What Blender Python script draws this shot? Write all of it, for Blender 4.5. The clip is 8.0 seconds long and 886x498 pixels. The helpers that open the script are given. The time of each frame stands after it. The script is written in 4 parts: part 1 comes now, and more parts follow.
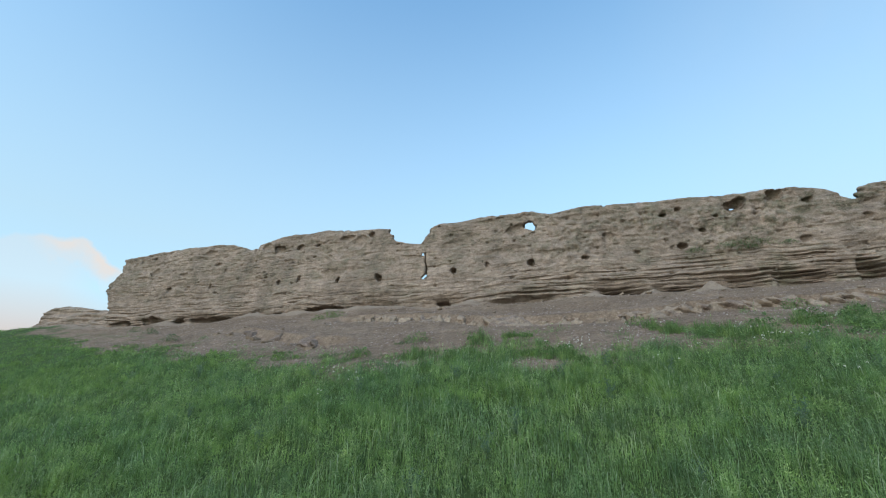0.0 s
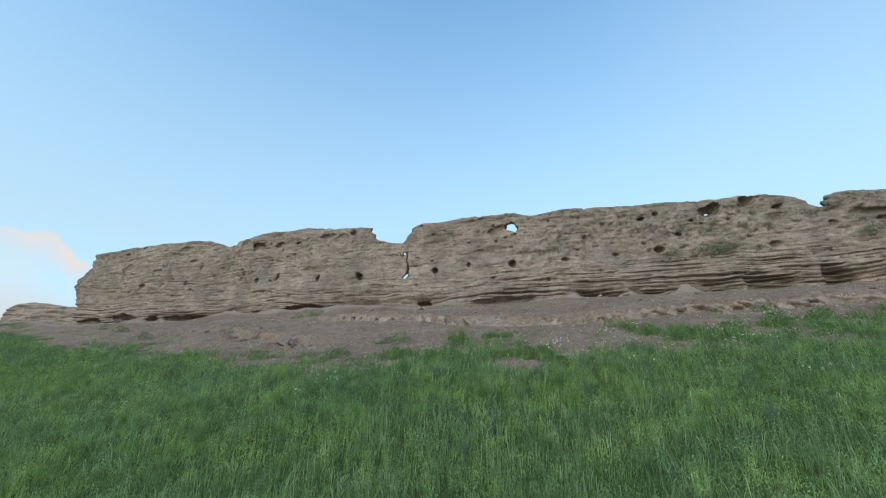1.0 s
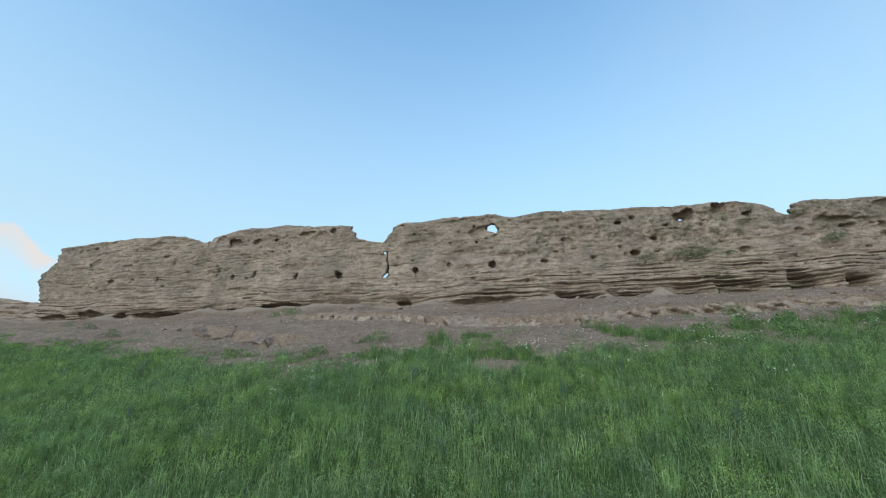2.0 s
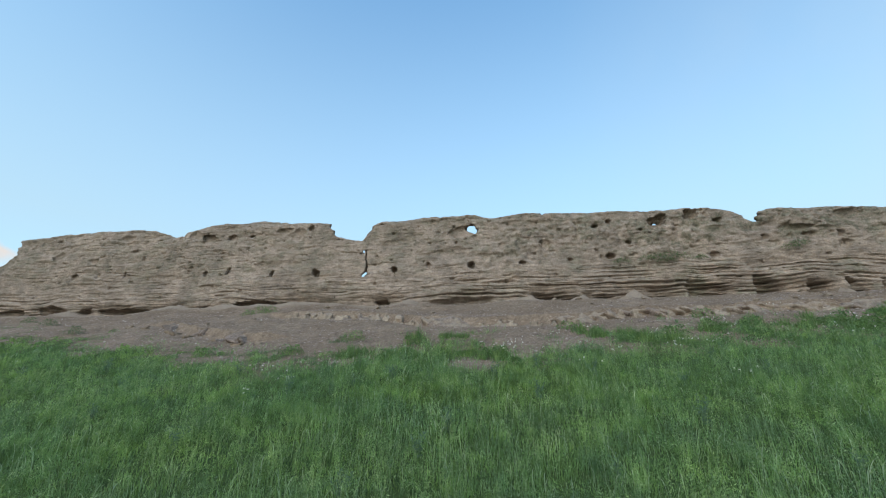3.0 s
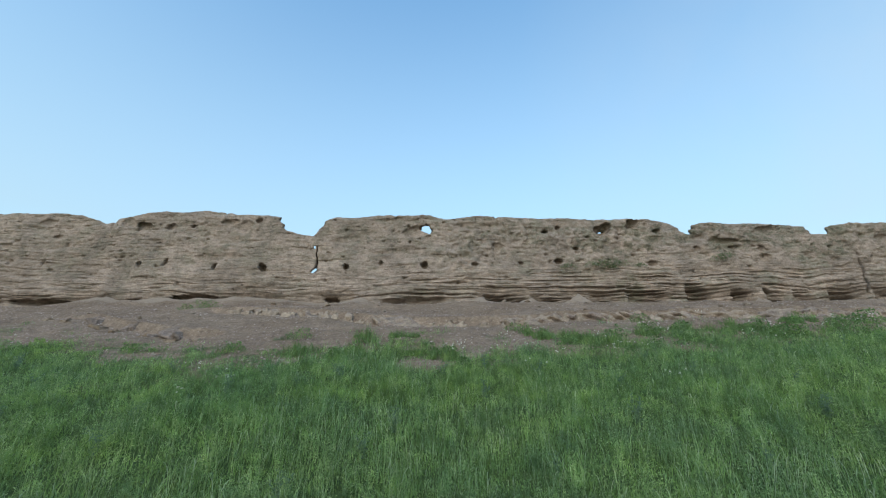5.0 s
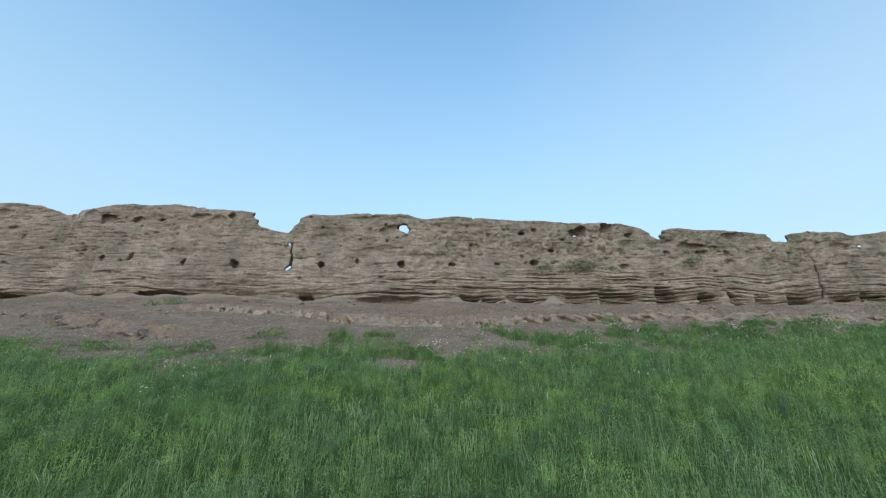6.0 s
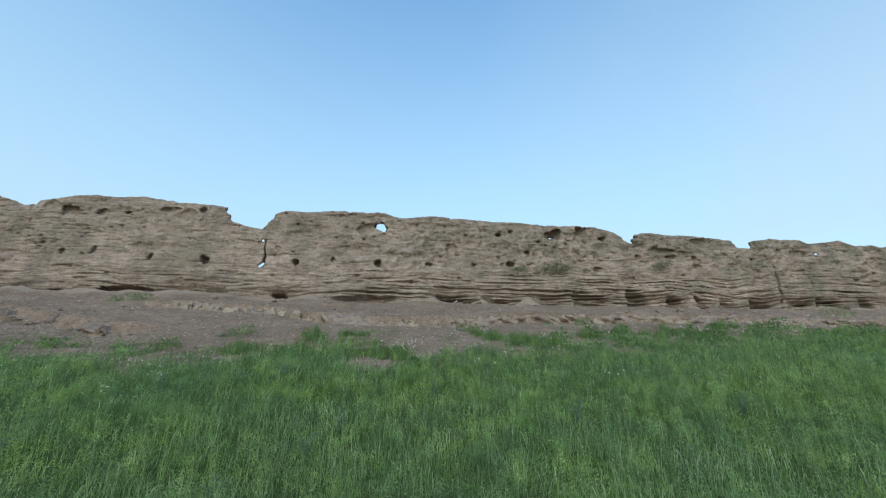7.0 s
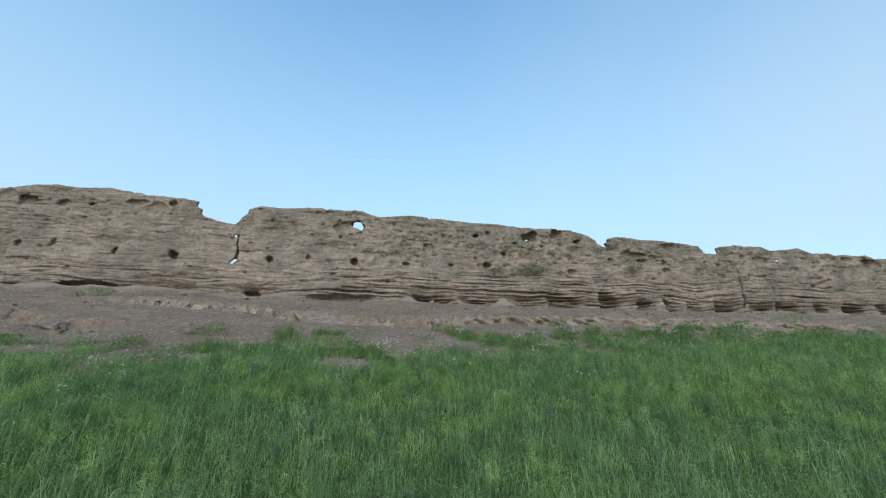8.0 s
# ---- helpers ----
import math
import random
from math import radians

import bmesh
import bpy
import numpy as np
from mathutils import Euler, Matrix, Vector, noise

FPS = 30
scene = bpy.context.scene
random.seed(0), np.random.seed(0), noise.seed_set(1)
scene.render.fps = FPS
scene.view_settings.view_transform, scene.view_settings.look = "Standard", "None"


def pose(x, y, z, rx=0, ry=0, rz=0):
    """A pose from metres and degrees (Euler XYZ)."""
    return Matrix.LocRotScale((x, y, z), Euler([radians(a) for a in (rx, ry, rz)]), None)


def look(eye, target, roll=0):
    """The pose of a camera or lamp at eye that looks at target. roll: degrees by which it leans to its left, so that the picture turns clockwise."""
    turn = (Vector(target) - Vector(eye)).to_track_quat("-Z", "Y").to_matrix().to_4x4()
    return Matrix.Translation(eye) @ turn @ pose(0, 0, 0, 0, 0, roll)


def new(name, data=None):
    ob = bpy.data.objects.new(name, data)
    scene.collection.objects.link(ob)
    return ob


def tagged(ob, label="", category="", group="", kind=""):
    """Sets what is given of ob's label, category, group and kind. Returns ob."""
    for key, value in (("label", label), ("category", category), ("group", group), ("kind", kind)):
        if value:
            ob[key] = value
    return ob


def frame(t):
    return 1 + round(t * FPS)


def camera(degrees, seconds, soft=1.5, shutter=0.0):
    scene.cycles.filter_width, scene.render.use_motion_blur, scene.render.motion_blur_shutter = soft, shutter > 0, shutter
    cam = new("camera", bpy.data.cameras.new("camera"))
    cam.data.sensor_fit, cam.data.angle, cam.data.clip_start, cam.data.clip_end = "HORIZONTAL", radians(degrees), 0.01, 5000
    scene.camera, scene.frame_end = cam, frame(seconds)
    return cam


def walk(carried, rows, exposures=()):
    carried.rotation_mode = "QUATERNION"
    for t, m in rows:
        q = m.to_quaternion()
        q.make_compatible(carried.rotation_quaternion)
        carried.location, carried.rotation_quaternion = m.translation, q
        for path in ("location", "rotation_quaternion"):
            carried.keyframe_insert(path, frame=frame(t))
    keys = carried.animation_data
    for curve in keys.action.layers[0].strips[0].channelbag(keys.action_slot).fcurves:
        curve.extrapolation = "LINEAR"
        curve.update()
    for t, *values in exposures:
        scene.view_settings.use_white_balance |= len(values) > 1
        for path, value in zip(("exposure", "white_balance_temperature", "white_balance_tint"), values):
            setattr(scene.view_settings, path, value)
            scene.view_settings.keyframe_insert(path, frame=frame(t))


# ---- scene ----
# The camera stands on a tripod at the foot of the slope and pans to the right.
# x runs along the wall, y towards it, z up.
EYE = (0.0, 0.0, 1.6)
PITCH, LEAN = 20.27, 0.27
PAN = ((0.0, 18.95), (0.5, 17.635), (1.0, 16.298), (1.5, 14.91), (2.0, 13.45), (2.5, 11.94), (3.0, 10.42),
       (3.5, 8.797), (4.0, 7.009), (4.5, 5.299), (5.0, 3.61), (5.5, 1.94), (6.0, 0.261), (6.5, -1.402),
       (7.0, -3.1), (7.5, -4.778), (8.0, -6.434))
cam = camera(93.85, 8.0, soft=1.1)
walk(cam, [(t, pose(*EYE, 90 + PITCH, 0, a) @ pose(0, 0, 0, 0, 0, LEAN)) for t, a in PAN], [(0.0, 1.19, 6700, 5), (8.0, 1.19, 6700, 5)])

# ---- world, sun, exposure ----
SUN_HEIGHT, SUN_TURN = 30.0, 195.0
world = bpy.data.worlds.new("evening_sky")
scene.world = world
world.use_nodes = True
wn, wl = world.node_tree.nodes, world.node_tree.links
wn.clear()
sky = wn.new("ShaderNodeTexSky")
sky.sky_type = 'NISHITA'
sky.sun_disc = False
sky.sun_elevation, sky.sun_rotation = radians(SUN_HEIGHT), radians(SUN_TURN)
sky.altitude, sky.air_density, sky.dust_density, sky.ozone_density = 300, 0.95, 0.35, 0.8
back = wn.new("ShaderNodeBackground")
back.inputs[1].default_value = 0.15
wout = wn.new("ShaderNodeOutputWorld")
# one low cloud, lit pink by the last sun
CLOUD_TURN, CLOUD_HEIGHT = -62.5, 12.0
where = wn.new("ShaderNodeTexCoord")
turned = wn.new("ShaderNodeVectorRotate")
turned.rotation_type = 'Z_AXIS'
turned.inputs["Angle"].default_value = radians(CLOUD_TURN)
parts_of = wn.new("ShaderNodeSeparateXYZ")
wl.new(where.outputs["Generated"], turned.inputs["Vector"])
wl.new(turned.outputs[0], parts_of.inputs[0])


def sky_math(op, a, b, clamp=False):
    m = wn.new("ShaderNodeMath")
    m.operation, m.use_clamp = op, clamp
    for socket, v in zip(m.inputs, (a, b)):
        if isinstance(v, (int, float)):
            socket.default_value = v
        else:
            wl.new(v, socket)
    return m.outputs[0]


puff = wn.new("ShaderNodeTexNoise")
puff.inputs["Scale"].default_value, puff.inputs["Detail"].default_value, puff.inputs["Roughness"].default_value = 15, 8, 0.58
wl.new(turned.outputs[0], puff.inputs["Vector"])
wob = sky_math('MULTIPLY', sky_math('SUBTRACT', puff.outputs["Fac"], 0.5), 0.12)
cu = sky_math('ADD', parts_of.outputs[0], 0.0)
cv = sky_math('SUBTRACT', parts_of.outputs[2], math.sin(radians(CLOUD_HEIGHT)))
# the cloud's top is level, then falls to the right; it is thickest along its top
roof = sky_math('SMOOTH_MIN', sky_math('ADD', sky_math('MULTIPLY', cu, 0.24), 0.0705), sky_math('ADD', sky_math('MULTIPLY', cu, -0.6), 0.079))
roof.node.inputs[2].default_value = 0.008
upper = sky_math('SUBTRACT', roof, sky_math('SUBTRACT', cv, sky_math('MULTIPLY', wob, 0.45)))
edge_top = sky_math('MULTIPLY', upper, 110, True)
edge_foot = sky_math('SUBTRACT', 1.0, sky_math('MULTIPLY', sky_math('ADD', upper, wob), 13), True)
ends = sky_math('MULTIPLY', sky_math('SUBTRACT', 0.09, sky_math('ABSOLUTE', sky_math('SUBTRACT', sky_math('ADD', cu, wob), 0.014), 0)), 18, True)
front_of = sky_math('GREATER_THAN', parts_of.outputs[1], 0.0)
veil = sky_math('MULTIPLY', sky_math('MULTIPLY', edge_top, edge_foot), sky_math('MULTIPLY', ends, front_of))
# under it a thin white sheet reaches down to the haze
sheet = sky_math('MULTIPLY', sky_math('MULTIPLY', edge_top, front_of), sky_math('MULTIPLY', sky_math('SUBTRACT', 0.065, cu), 14, True))
sheet = sky_math('MULTIPLY', sheet, sky_math('MULTIPLY', sky_math('ADD', 0.5, cu), 3, True))
veil = sky_math('MAXIMUM', sky_math('MULTIPLY', veil, 0.95), sky_math('MULTIPLY', sheet, 0.3))
# a pale veil thins upwards over the lower sky
pale = wn.new("ShaderNodeMix")
pale.data_type = 'RGBA'
wl.new(sky_math('MULTIPLY', sky_math('MULTIPLY', sky_math('SUBTRACT', 0.86, parts_of.outputs[2]), 1.85, True), 0.75), pale.inputs[0])
clear = wn.new("ShaderNodeMix")
clear.data_type, clear.blend_type = 'RGBA', 'MULTIPLY'
clear.inputs[0].default_value = 1
clear.inputs[7].default_value = (0.78, 1.12, 1.22, 1)
wl.new(sky.outputs[0], clear.inputs[6])
wl.new(clear.outputs[2], pale.inputs[6])
pale.inputs[7].default_value = (1.62, 2.12, 2.44, 1)
# thin high cirrus over the right of the view
wisp = wn.new("ShaderNodeTexNoise")
wisp.inputs["Scale"].default_value, wisp.inputs["Detail"].default_value, wisp.inputs["Roughness"].default_value = 2.2, 6, 0.6
stretched = wn.new("ShaderNodeMapping")
stretched.inputs["Scale"].default_value, stretched.inputs["Rotation"].default_value = (1, 1, 0.45), (0, radians(24), 0)
wl.new(where.outputs["Generated"], stretched.inputs["Vector"])
wl.new(stretched.outputs[0], wisp.inputs["Vector"])
compass = wn.new("ShaderNodeSeparateXYZ")
wl.new(where.outputs["Generated"], compass.inputs[0])
thin = sky_math('MULTIPLY', sky_math('SUBTRACT', wisp.outputs["Fac"], 0.3), 2.2, True)
thin = sky_math('MULTIPLY', thin, sky_math('MULTIPLY', sky_math('SUBTRACT', compass.outputs[0], 0.12), 1.7, True))
cirrus = wn.new("ShaderNodeMix")
cirrus.data_type = 'RGBA'
wl.new(sky_math('MULTIPLY', thin, 0.45), cirrus.inputs[0])
wl.new(pale.outputs[2], cirrus.inputs[6])
cirrus.inputs[7].default_value = (1.85, 2.1, 2.48, 1)
tint = wn.new("ShaderNodeMix")
tint.data_type = 'RGBA'
wl.new(veil, tint.inputs[0])
wl.new(cirrus.outputs[2], tint.inputs[6])
tint.inputs[7].default_value = (2.42, 2.24, 2.24, 1)
# evening haze low down, all round the horizon
haze = wn.new("ShaderNodeMix")
haze.data_type = 'RGBA'
wl.new(sky_math('MULTIPLY', sky_math('MULTIPLY', sky_math('SUBTRACT', 0.195, parts_of.outputs[2]), 11, True), 0.85), haze.inputs[0])
wl.new(tint.outputs[2], haze.inputs[6])
haze.inputs[7].default_value = (2.05, 1.74, 1.74, 1)
wl.new(haze.outputs[2], back.inputs[0])
wl.new(back.outputs[0], wout.inputs[0])

sun_data = bpy.data.lights.new("sun", 'SUN')
sun_data.energy, sun_data.angle, sun_data.color = 1.2, radians(60), (1.0, 0.93, 0.84)
sun = new("sun", sun_data)
a, e = radians(SUN_TURN), radians(SUN_HEIGHT)
toward = Vector((math.sin(a) * math.cos(e), math.cos(a) * math.cos(e), math.sin(e)))
sun.matrix_world = look(toward * 60, (0, 0, 0))


# ---- materials ----
def material(name, rough=0.95):
    m = bpy.data.materials.new(name)
    m.use_nodes = True
    n, l = m.node_tree.nodes, m.node_tree.links
    b = n["Principled BSDF"]
    b.inputs["Roughness"].default_value = rough
    b.inputs["Specular IOR Level"].default_value = 0.2
    return m, n, l, b


def noise_at(n, l, scale, size=(1, 1, 1), detail=6, rough=0.6):
    """A noise on the thing's own metres, stretched by size; its value."""
    tc = n.new("ShaderNodeTexCoord")
    mp = n.new("ShaderNodeMapping")
    mp.inputs["Scale"].default_value = size
    t = n.new("ShaderNodeTexNoise")
    t.inputs["Scale"].default_value, t.inputs["Detail"].default_value, t.inputs["Roughness"].default_value = scale, detail, rough
    l.new(tc.outputs["Object"], mp.inputs["Vector"])
    l.new(mp.outputs[0], t.inputs["Vector"])
    return t.outputs["Fac"]


def ramp(n, l, value, *stops):
    r = n.new("ShaderNodeValToRGB")
    while len(r.color_ramp.elements) < len(stops):
        r.color_ramp.elements.new(0.5)
    for el, (p, c) in zip(r.color_ramp.elements, stops):
        el.position = p
        el.color = (*c, 1) if isinstance(c, tuple) else (c, c, c, 1)
    l.new(value, r.inputs[0])
    return r.outputs[0]


def mix(n, l, fac, a, b, blend='MIX'):
    m = n.new("ShaderNodeMix")
    m.data_type, m.blend_type = 'RGBA', blend
    for socket, v in ((m.inputs[0], fac), (m.inputs[6], a), (m.inputs[7], b)):
        if isinstance(v, (int, float)):
            socket.default_value = v if socket == m.inputs[0] else (v, v, v, 1)
        elif isinstance(v, tuple):
            socket.default_value = (*v, 1)
        else:
            l.new(v, socket)
    return m.outputs[2]


def bumped(n, l, b, *layers):
    """Fine relief: (value, height in metres, strength)."""
    last = None
    for value, dist, strength in layers:
        bp = n.new("ShaderNodeBump")
        bp.inputs["Distance"].default_value, bp.inputs["Strength"].default_value = dist, strength
        l.new(value, bp.inputs["Height"])
        if last:
            l.new(last, bp.inputs["Normal"])
        last = bp.outputs[0]
    l.new(last, b.inputs["Normal"])


def earth_wall_material():
    m, n, l, b = material("rammed_earth", 0.97)
    big = noise_at(n, l, 0.45, (1, 1, 1.5), 4)
    c = ramp(n, l, big, (0.35, (0.223, 0.177, 0.143)), (0.65, (0.279, 0.223, 0.182)))
    clouds = noise_at(n, l, 1.5, (1, 1, 1.3), 8, 0.65)
    c = mix(n, l, 0.9, c, ramp(n, l, clouds, (0.34, 0.78), (0.5, 1.0), (0.66, 1.17)), 'MULTIPLY')
    # thin beds: strong towards the foot, faint above
    spot = n.new("ShaderNodeTexCoord")
    xyz = n.new("ShaderNodeSeparateXYZ")
    l.new(spot.outputs["Object"], xyz.inputs[0])
    wavy = n.new("ShaderNodeMath")
    wavy.operation = 'MULTIPLY_ADD'
    wavy.inputs[1].default_value = 1.6
    l.new(noise_at(n, l, 0.7, (1, 1, 1), 3), wavy.inputs[0])
    l.new(xyz.outputs[2], wavy.inputs[2])
    low = n.new("ShaderNodeMapRange")
    low.inputs["From Min"].default_value, low.inputs["From Max"].default_value = 7.3, 6.5
    low.inputs["To Min"].default_value, low.inputs["To Max"].default_value = 0.1, 0.85
    l.new(wavy.outputs[0], low.inputs["Value"])
    beds = noise_at(n, l, 1.0, (0.7, 0.7, 12), 7, 0.66)
    c = mix(n, l, low.outputs[0], c, mix(n, l, 1.0, c, ramp(n, l, beds, (0.36, 0.66), (0.5, 1.0), (0.66, 1.16)), 'MULTIPLY'))
    lichen = noise_at(n, l, 1.1, (1, 1, 1.5), 10, 0.76)
    grown = n.new("ShaderNodeMapRange")
    grown.inputs["From Min"].default_value, grown.inputs["From Max"].default_value = -2.0, 7.0
    grown.inputs["To Min"].default_value, grown.inputs["To Max"].default_value = 0.45, 0.85
    l.new(xyz.outputs[0], grown.inputs["Value"])
    lichen = mix(n, l, 1.0, ramp(n, l, lichen, (0.5, 0.0), (0.62, 1.0)), grown.outputs[0], 'MULTIPLY')
    c = mix(n, l, lichen, c, (0.148, 0.138, 0.102))
    high = n.new("ShaderNodeMapRange")
    high.inputs["From Min"].default_value, high.inputs["From Max"].default_value = 6.9, 7.6
    high.inputs["To Min"].default_value, high.inputs["To Max"].default_value = 0.0, 0.85
    l.new(wavy.outputs[0], high.inputs["Value"])
    moss = mix(n, l, 1.0, ramp(n, l, noise_at(n, l, 2.1, (1, 1, 1.2), 9, 0.78), (0.5, 0.0), (0.57, 1.0)), high.outputs[0], 'MULTIPLY')
    c = mix(n, l, mix(n, l, 1.0, moss, grown.outputs[0], 'MULTIPLY'), c, (0.1, 0.098, 0.066))
    blotch = noise_at(n, l, 4.2, (1, 1, 1.3), 9, 0.72)
    c = mix(n, l, 0.85, c, ramp(n, l, blotch, (0.34, 0.66), (0.5, 1.0), (0.66, 1.26)), 'MULTIPLY')
    cracks = ramp(n, l, noise_at(n, l, 1.0, (1.6, 1.6, 13), 6, 0.6), (0.47, 1.0), (0.495, 0.5), (0.52, 1.0))
    c = mix(n, l, ramp(n, l, noise_at(n, l, 1.3, (1, 1, 2), 3), (0.45, 0.0), (0.6, 0.55)), c, mix(n, l, 1.0, c, cracks, 'MULTIPLY'))
    fine_beds = noise_at(n, l, 2.0, (0.7, 0.7, 9.5), 5, 0.66)
    c = mix(n, l, low.outputs[0], c, mix(n, l, 0.75, c, ramp(n, l, fine_beds, (0.36, 0.68), (0.5, 1.0), (0.64, 1.22)), 'MULTIPLY'))
    runs = noise_at(n, l, 1.0, (1.3, 1.3, 0.4), 7, 0.62)
    c = mix(n, l, 0.9, c, ramp(n, l, runs, (0.36, (0.84, 0.85, 0.86)), (0.5, 1.0), (0.66, (1.1, 1.09, 1.08))), 'MULTIPLY')
    grit = noise_at(n, l, 20.0, (1, 1, 1), 3, 0.5)
    c = mix(n, l, ramp(n, l, grit, (0.66, 0.0), (0.74, 0.6)), c, (0.42, 0.37, 0.31))
    speck = noise_at(n, l, 30.0, (1, 1, 1.3), 3, 0.6)
    c = mix(n, l, 0.6, c, ramp(n, l, speck, (0.34, 0.6), (0.5, 1.0), (0.68, 1.34)), 'MULTIPLY')
    # pits carry painted shade: the same mask darkens and dents them
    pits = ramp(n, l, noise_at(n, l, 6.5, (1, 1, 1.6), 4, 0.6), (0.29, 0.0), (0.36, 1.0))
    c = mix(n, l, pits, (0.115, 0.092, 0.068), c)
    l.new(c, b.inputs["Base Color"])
    thin = noise_at(n, l, 2.2, (1, 1, 10), 8, 0.7)
    bumped(n, l, b, (thin, 0.018, 0.3), (fine_beds, 0.016, 0.55), (pits, 0.05, 0.9), (cracks, 0.025, 0.55), (noise_at(n, l, 7.0, (1, 1, 1.5), 8, 0.72), 0.032, 0.9), (speck, 0.02, 0.9))
    return m


def soil_material(name="dry_soil", pale=0.0):
    """Bare stony soil above, darker humus under the meadow below; with pale, weathered patches."""
    m, n, l, b = material(name, 0.98)
    big = noise_at(n, l, 0.6, detail=5)
    fine = noise_at(n, l, 14.0, detail=8, rough=0.75)
    c = ramp(n, l, big, (0.35, (0.213, 0.151, 0.107)), (0.65, (0.28, 0.207, 0.153)))
    c = mix(n, l, 0.7, c, ramp(n, l, fine, (0.3, 0.45), (0.7, 1.15)), 'MULTIPLY')
    c = mix(n, l, 0.8, c, ramp(n, l, noise_at(n, l, 3.5, detail=6, rough=0.7), (0.35, 0.62), (0.65, 1.12)), 'MULTIPLY')
    chips = noise_at(n, l, 30.0, detail=2)
    c = mix(n, l, ramp(n, l, chips, (0.58, 0.0), (0.68, 0.7)), c, (0.35, 0.285, 0.225))
    c = mix(n, l, ramp(n, l, chips, (0.3, 0.6), (0.42, 0.0)), c, (0.09, 0.068, 0.05))
    if pale:
        c = mix(n, l, 1.0, c, (0.95, 1.0, 1.14), 'MULTIPLY')
        worn = noise_at(n, l, 3.4, (1, 1, 0.8), 8, 0.7)
        crust = mix(n, l, 0.8, (0.325, 0.257, 0.193), ramp(n, l, fine, (0.32, 0.6), (0.68, 1.22)), 'MULTIPLY')
        c = mix(n, l, ramp(n, l, worn, (0.42, 0.0), (0.54, pale)), c, crust)
    heap = n.new("ShaderNodeAttribute")
    heap.attribute_name = "fallen"
    c = mix(n, l, heap.outputs["Fac"], c, ramp(n, l, fine, (0.3, (0.215, 0.172, 0.136)), (0.7, (0.32, 0.258, 0.206))))
    grassy = n.new("ShaderNodeAttribute")
    grassy.attribute_name = "meadow"
    green = ramp(n, l, fine, (0.3, (0.03, 0.055, 0.018)), (0.7, (0.07, 0.11, 0.035)))
    c = mix(n, l, grassy.outputs["Fac"], c, green)
    l.new(c, b.inputs["Base Color"])
    bumped(n, l, b, (noise_at(n, l, 4.0, detail=9, rough=0.7), 0.1, 0.9), (chips, 0.03, 0.9))
    return m


def blade_material(name, dark, mid, light, patch=0.8):
    m, n, l, b = material(name, 0.6)
    geo = n.new("ShaderNodeNewGeometry")
    c = ramp(n, l, geo.outputs["Random Per Island"], (0.0, dark), (0.5, mid), (1.0, light))
    c = mix(n, l, patch, c, ramp(n, l, noise_at(n, l, 0.8, detail=3), (0.36, (0.88, 0.95, 1.06)), (0.64, (1.1, 1.07, 0.92))), 'MULTIPLY')
    c = mix(n, l, patch, c, ramp(n, l, noise_at(n, l, 3.2, detail=3), (0.36, (0.64, 0.68, 0.72)), (0.64, (1.26, 1.26, 1.12))), 'MULTIPLY')
    # plants differ in tone; this fine mottle also paints the shade between clumps
    c = mix(n, l, patch, c, ramp(n, l, noise_at(n, l, 8.0, detail=2), (0.36, (0.58, 0.6, 0.62)), (0.64, (1.4, 1.38, 1.28))), 'MULTIPLY')
    l.new(c, b.inputs["Base Color"])
    tr = n.new("ShaderNodeBsdfTranslucent")
    l.new(c, tr.inputs[0])
    ms = n.new("ShaderNodeMixShader")
    ms.inputs[0].default_value = 0.5
    out = n["Material Output"]
    l.new(b.outputs[0], ms.inputs[1])
    l.new(tr.outputs[0], ms.inputs[2])
    l.new(ms.outputs[0], out.inputs[0])
    return m


def stone_material(name, a, c):
    m, n, l, b = material(name, 0.95)
    info = n.new("ShaderNodeObjectInfo")
    col = ramp(n, l, info.outputs["Random"], (0.0, a), (1.0, c))
    col = mix(n, l, 0.8, col, ramp(n, l, noise_at(n, l, 4.0, detail=8, rough=0.7), (0.35, 0.5), (0.65, 1.1)), 'MULTIPLY')
    l.new(col, b.inputs["Base Color"])
    bumped(n, l, b, (noise_at(n, l, 5.0, detail=8, rough=0.75), 0.025, 0.9))
    return m


def pebble_material():
    m, n, l, b = material("pebbles", 0.9)
    geo = n.new("ShaderNodeNewGeometry")
    c = ramp(n, l, geo.outputs["Random Per Island"], (0.0, (0.12, 0.088, 0.068)), (0.5, (0.24, 0.178, 0.147)), (0.96, (0.34, 0.272, 0.228)), (1.0, (0.46, 0.41, 0.36)))
    l.new(c, b.inputs["Base Color"])
    return m


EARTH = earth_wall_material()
SOIL = soil_material()
GRASS = blade_material("grass_blades", (0.132, 0.22, 0.072), (0.168, 0.268, 0.092), (0.205, 0.31, 0.117))
STRAW = blade_material("seed_heads", (0.138, 0.235, 0.084), (0.21, 0.318, 0.138), (0.345, 0.435, 0.245))
SEED = blade_material("pale_heads", (0.2, 0.3, 0.14), (0.29, 0.38, 0.215), (0.4, 0.47, 0.32), 0.5)
GREY_LEAF = blade_material("grey_leaves", (0.1, 0.165, 0.105), (0.14, 0.21, 0.14), (0.19, 0.26, 0.18), 0.2)
LUSH = blade_material("lush_grass", (0.095, 0.165, 0.055), (0.14, 0.222, 0.078), (0.19, 0.28, 0.11), 0.5)
WEED = blade_material("weed_leaves", (0.075, 0.115, 0.055), (0.11, 0.16, 0.075), (0.15, 0.2, 0.1), 0.2)
PETAL = blade_material("white_petals", (0.6, 0.59, 0.5), (0.7, 0.69, 0.6), (0.78, 0.77, 0.68), 0.0)
BLOCK = stone_material("pale_clods", (0.25, 0.197, 0.15), (0.345, 0.283, 0.224))
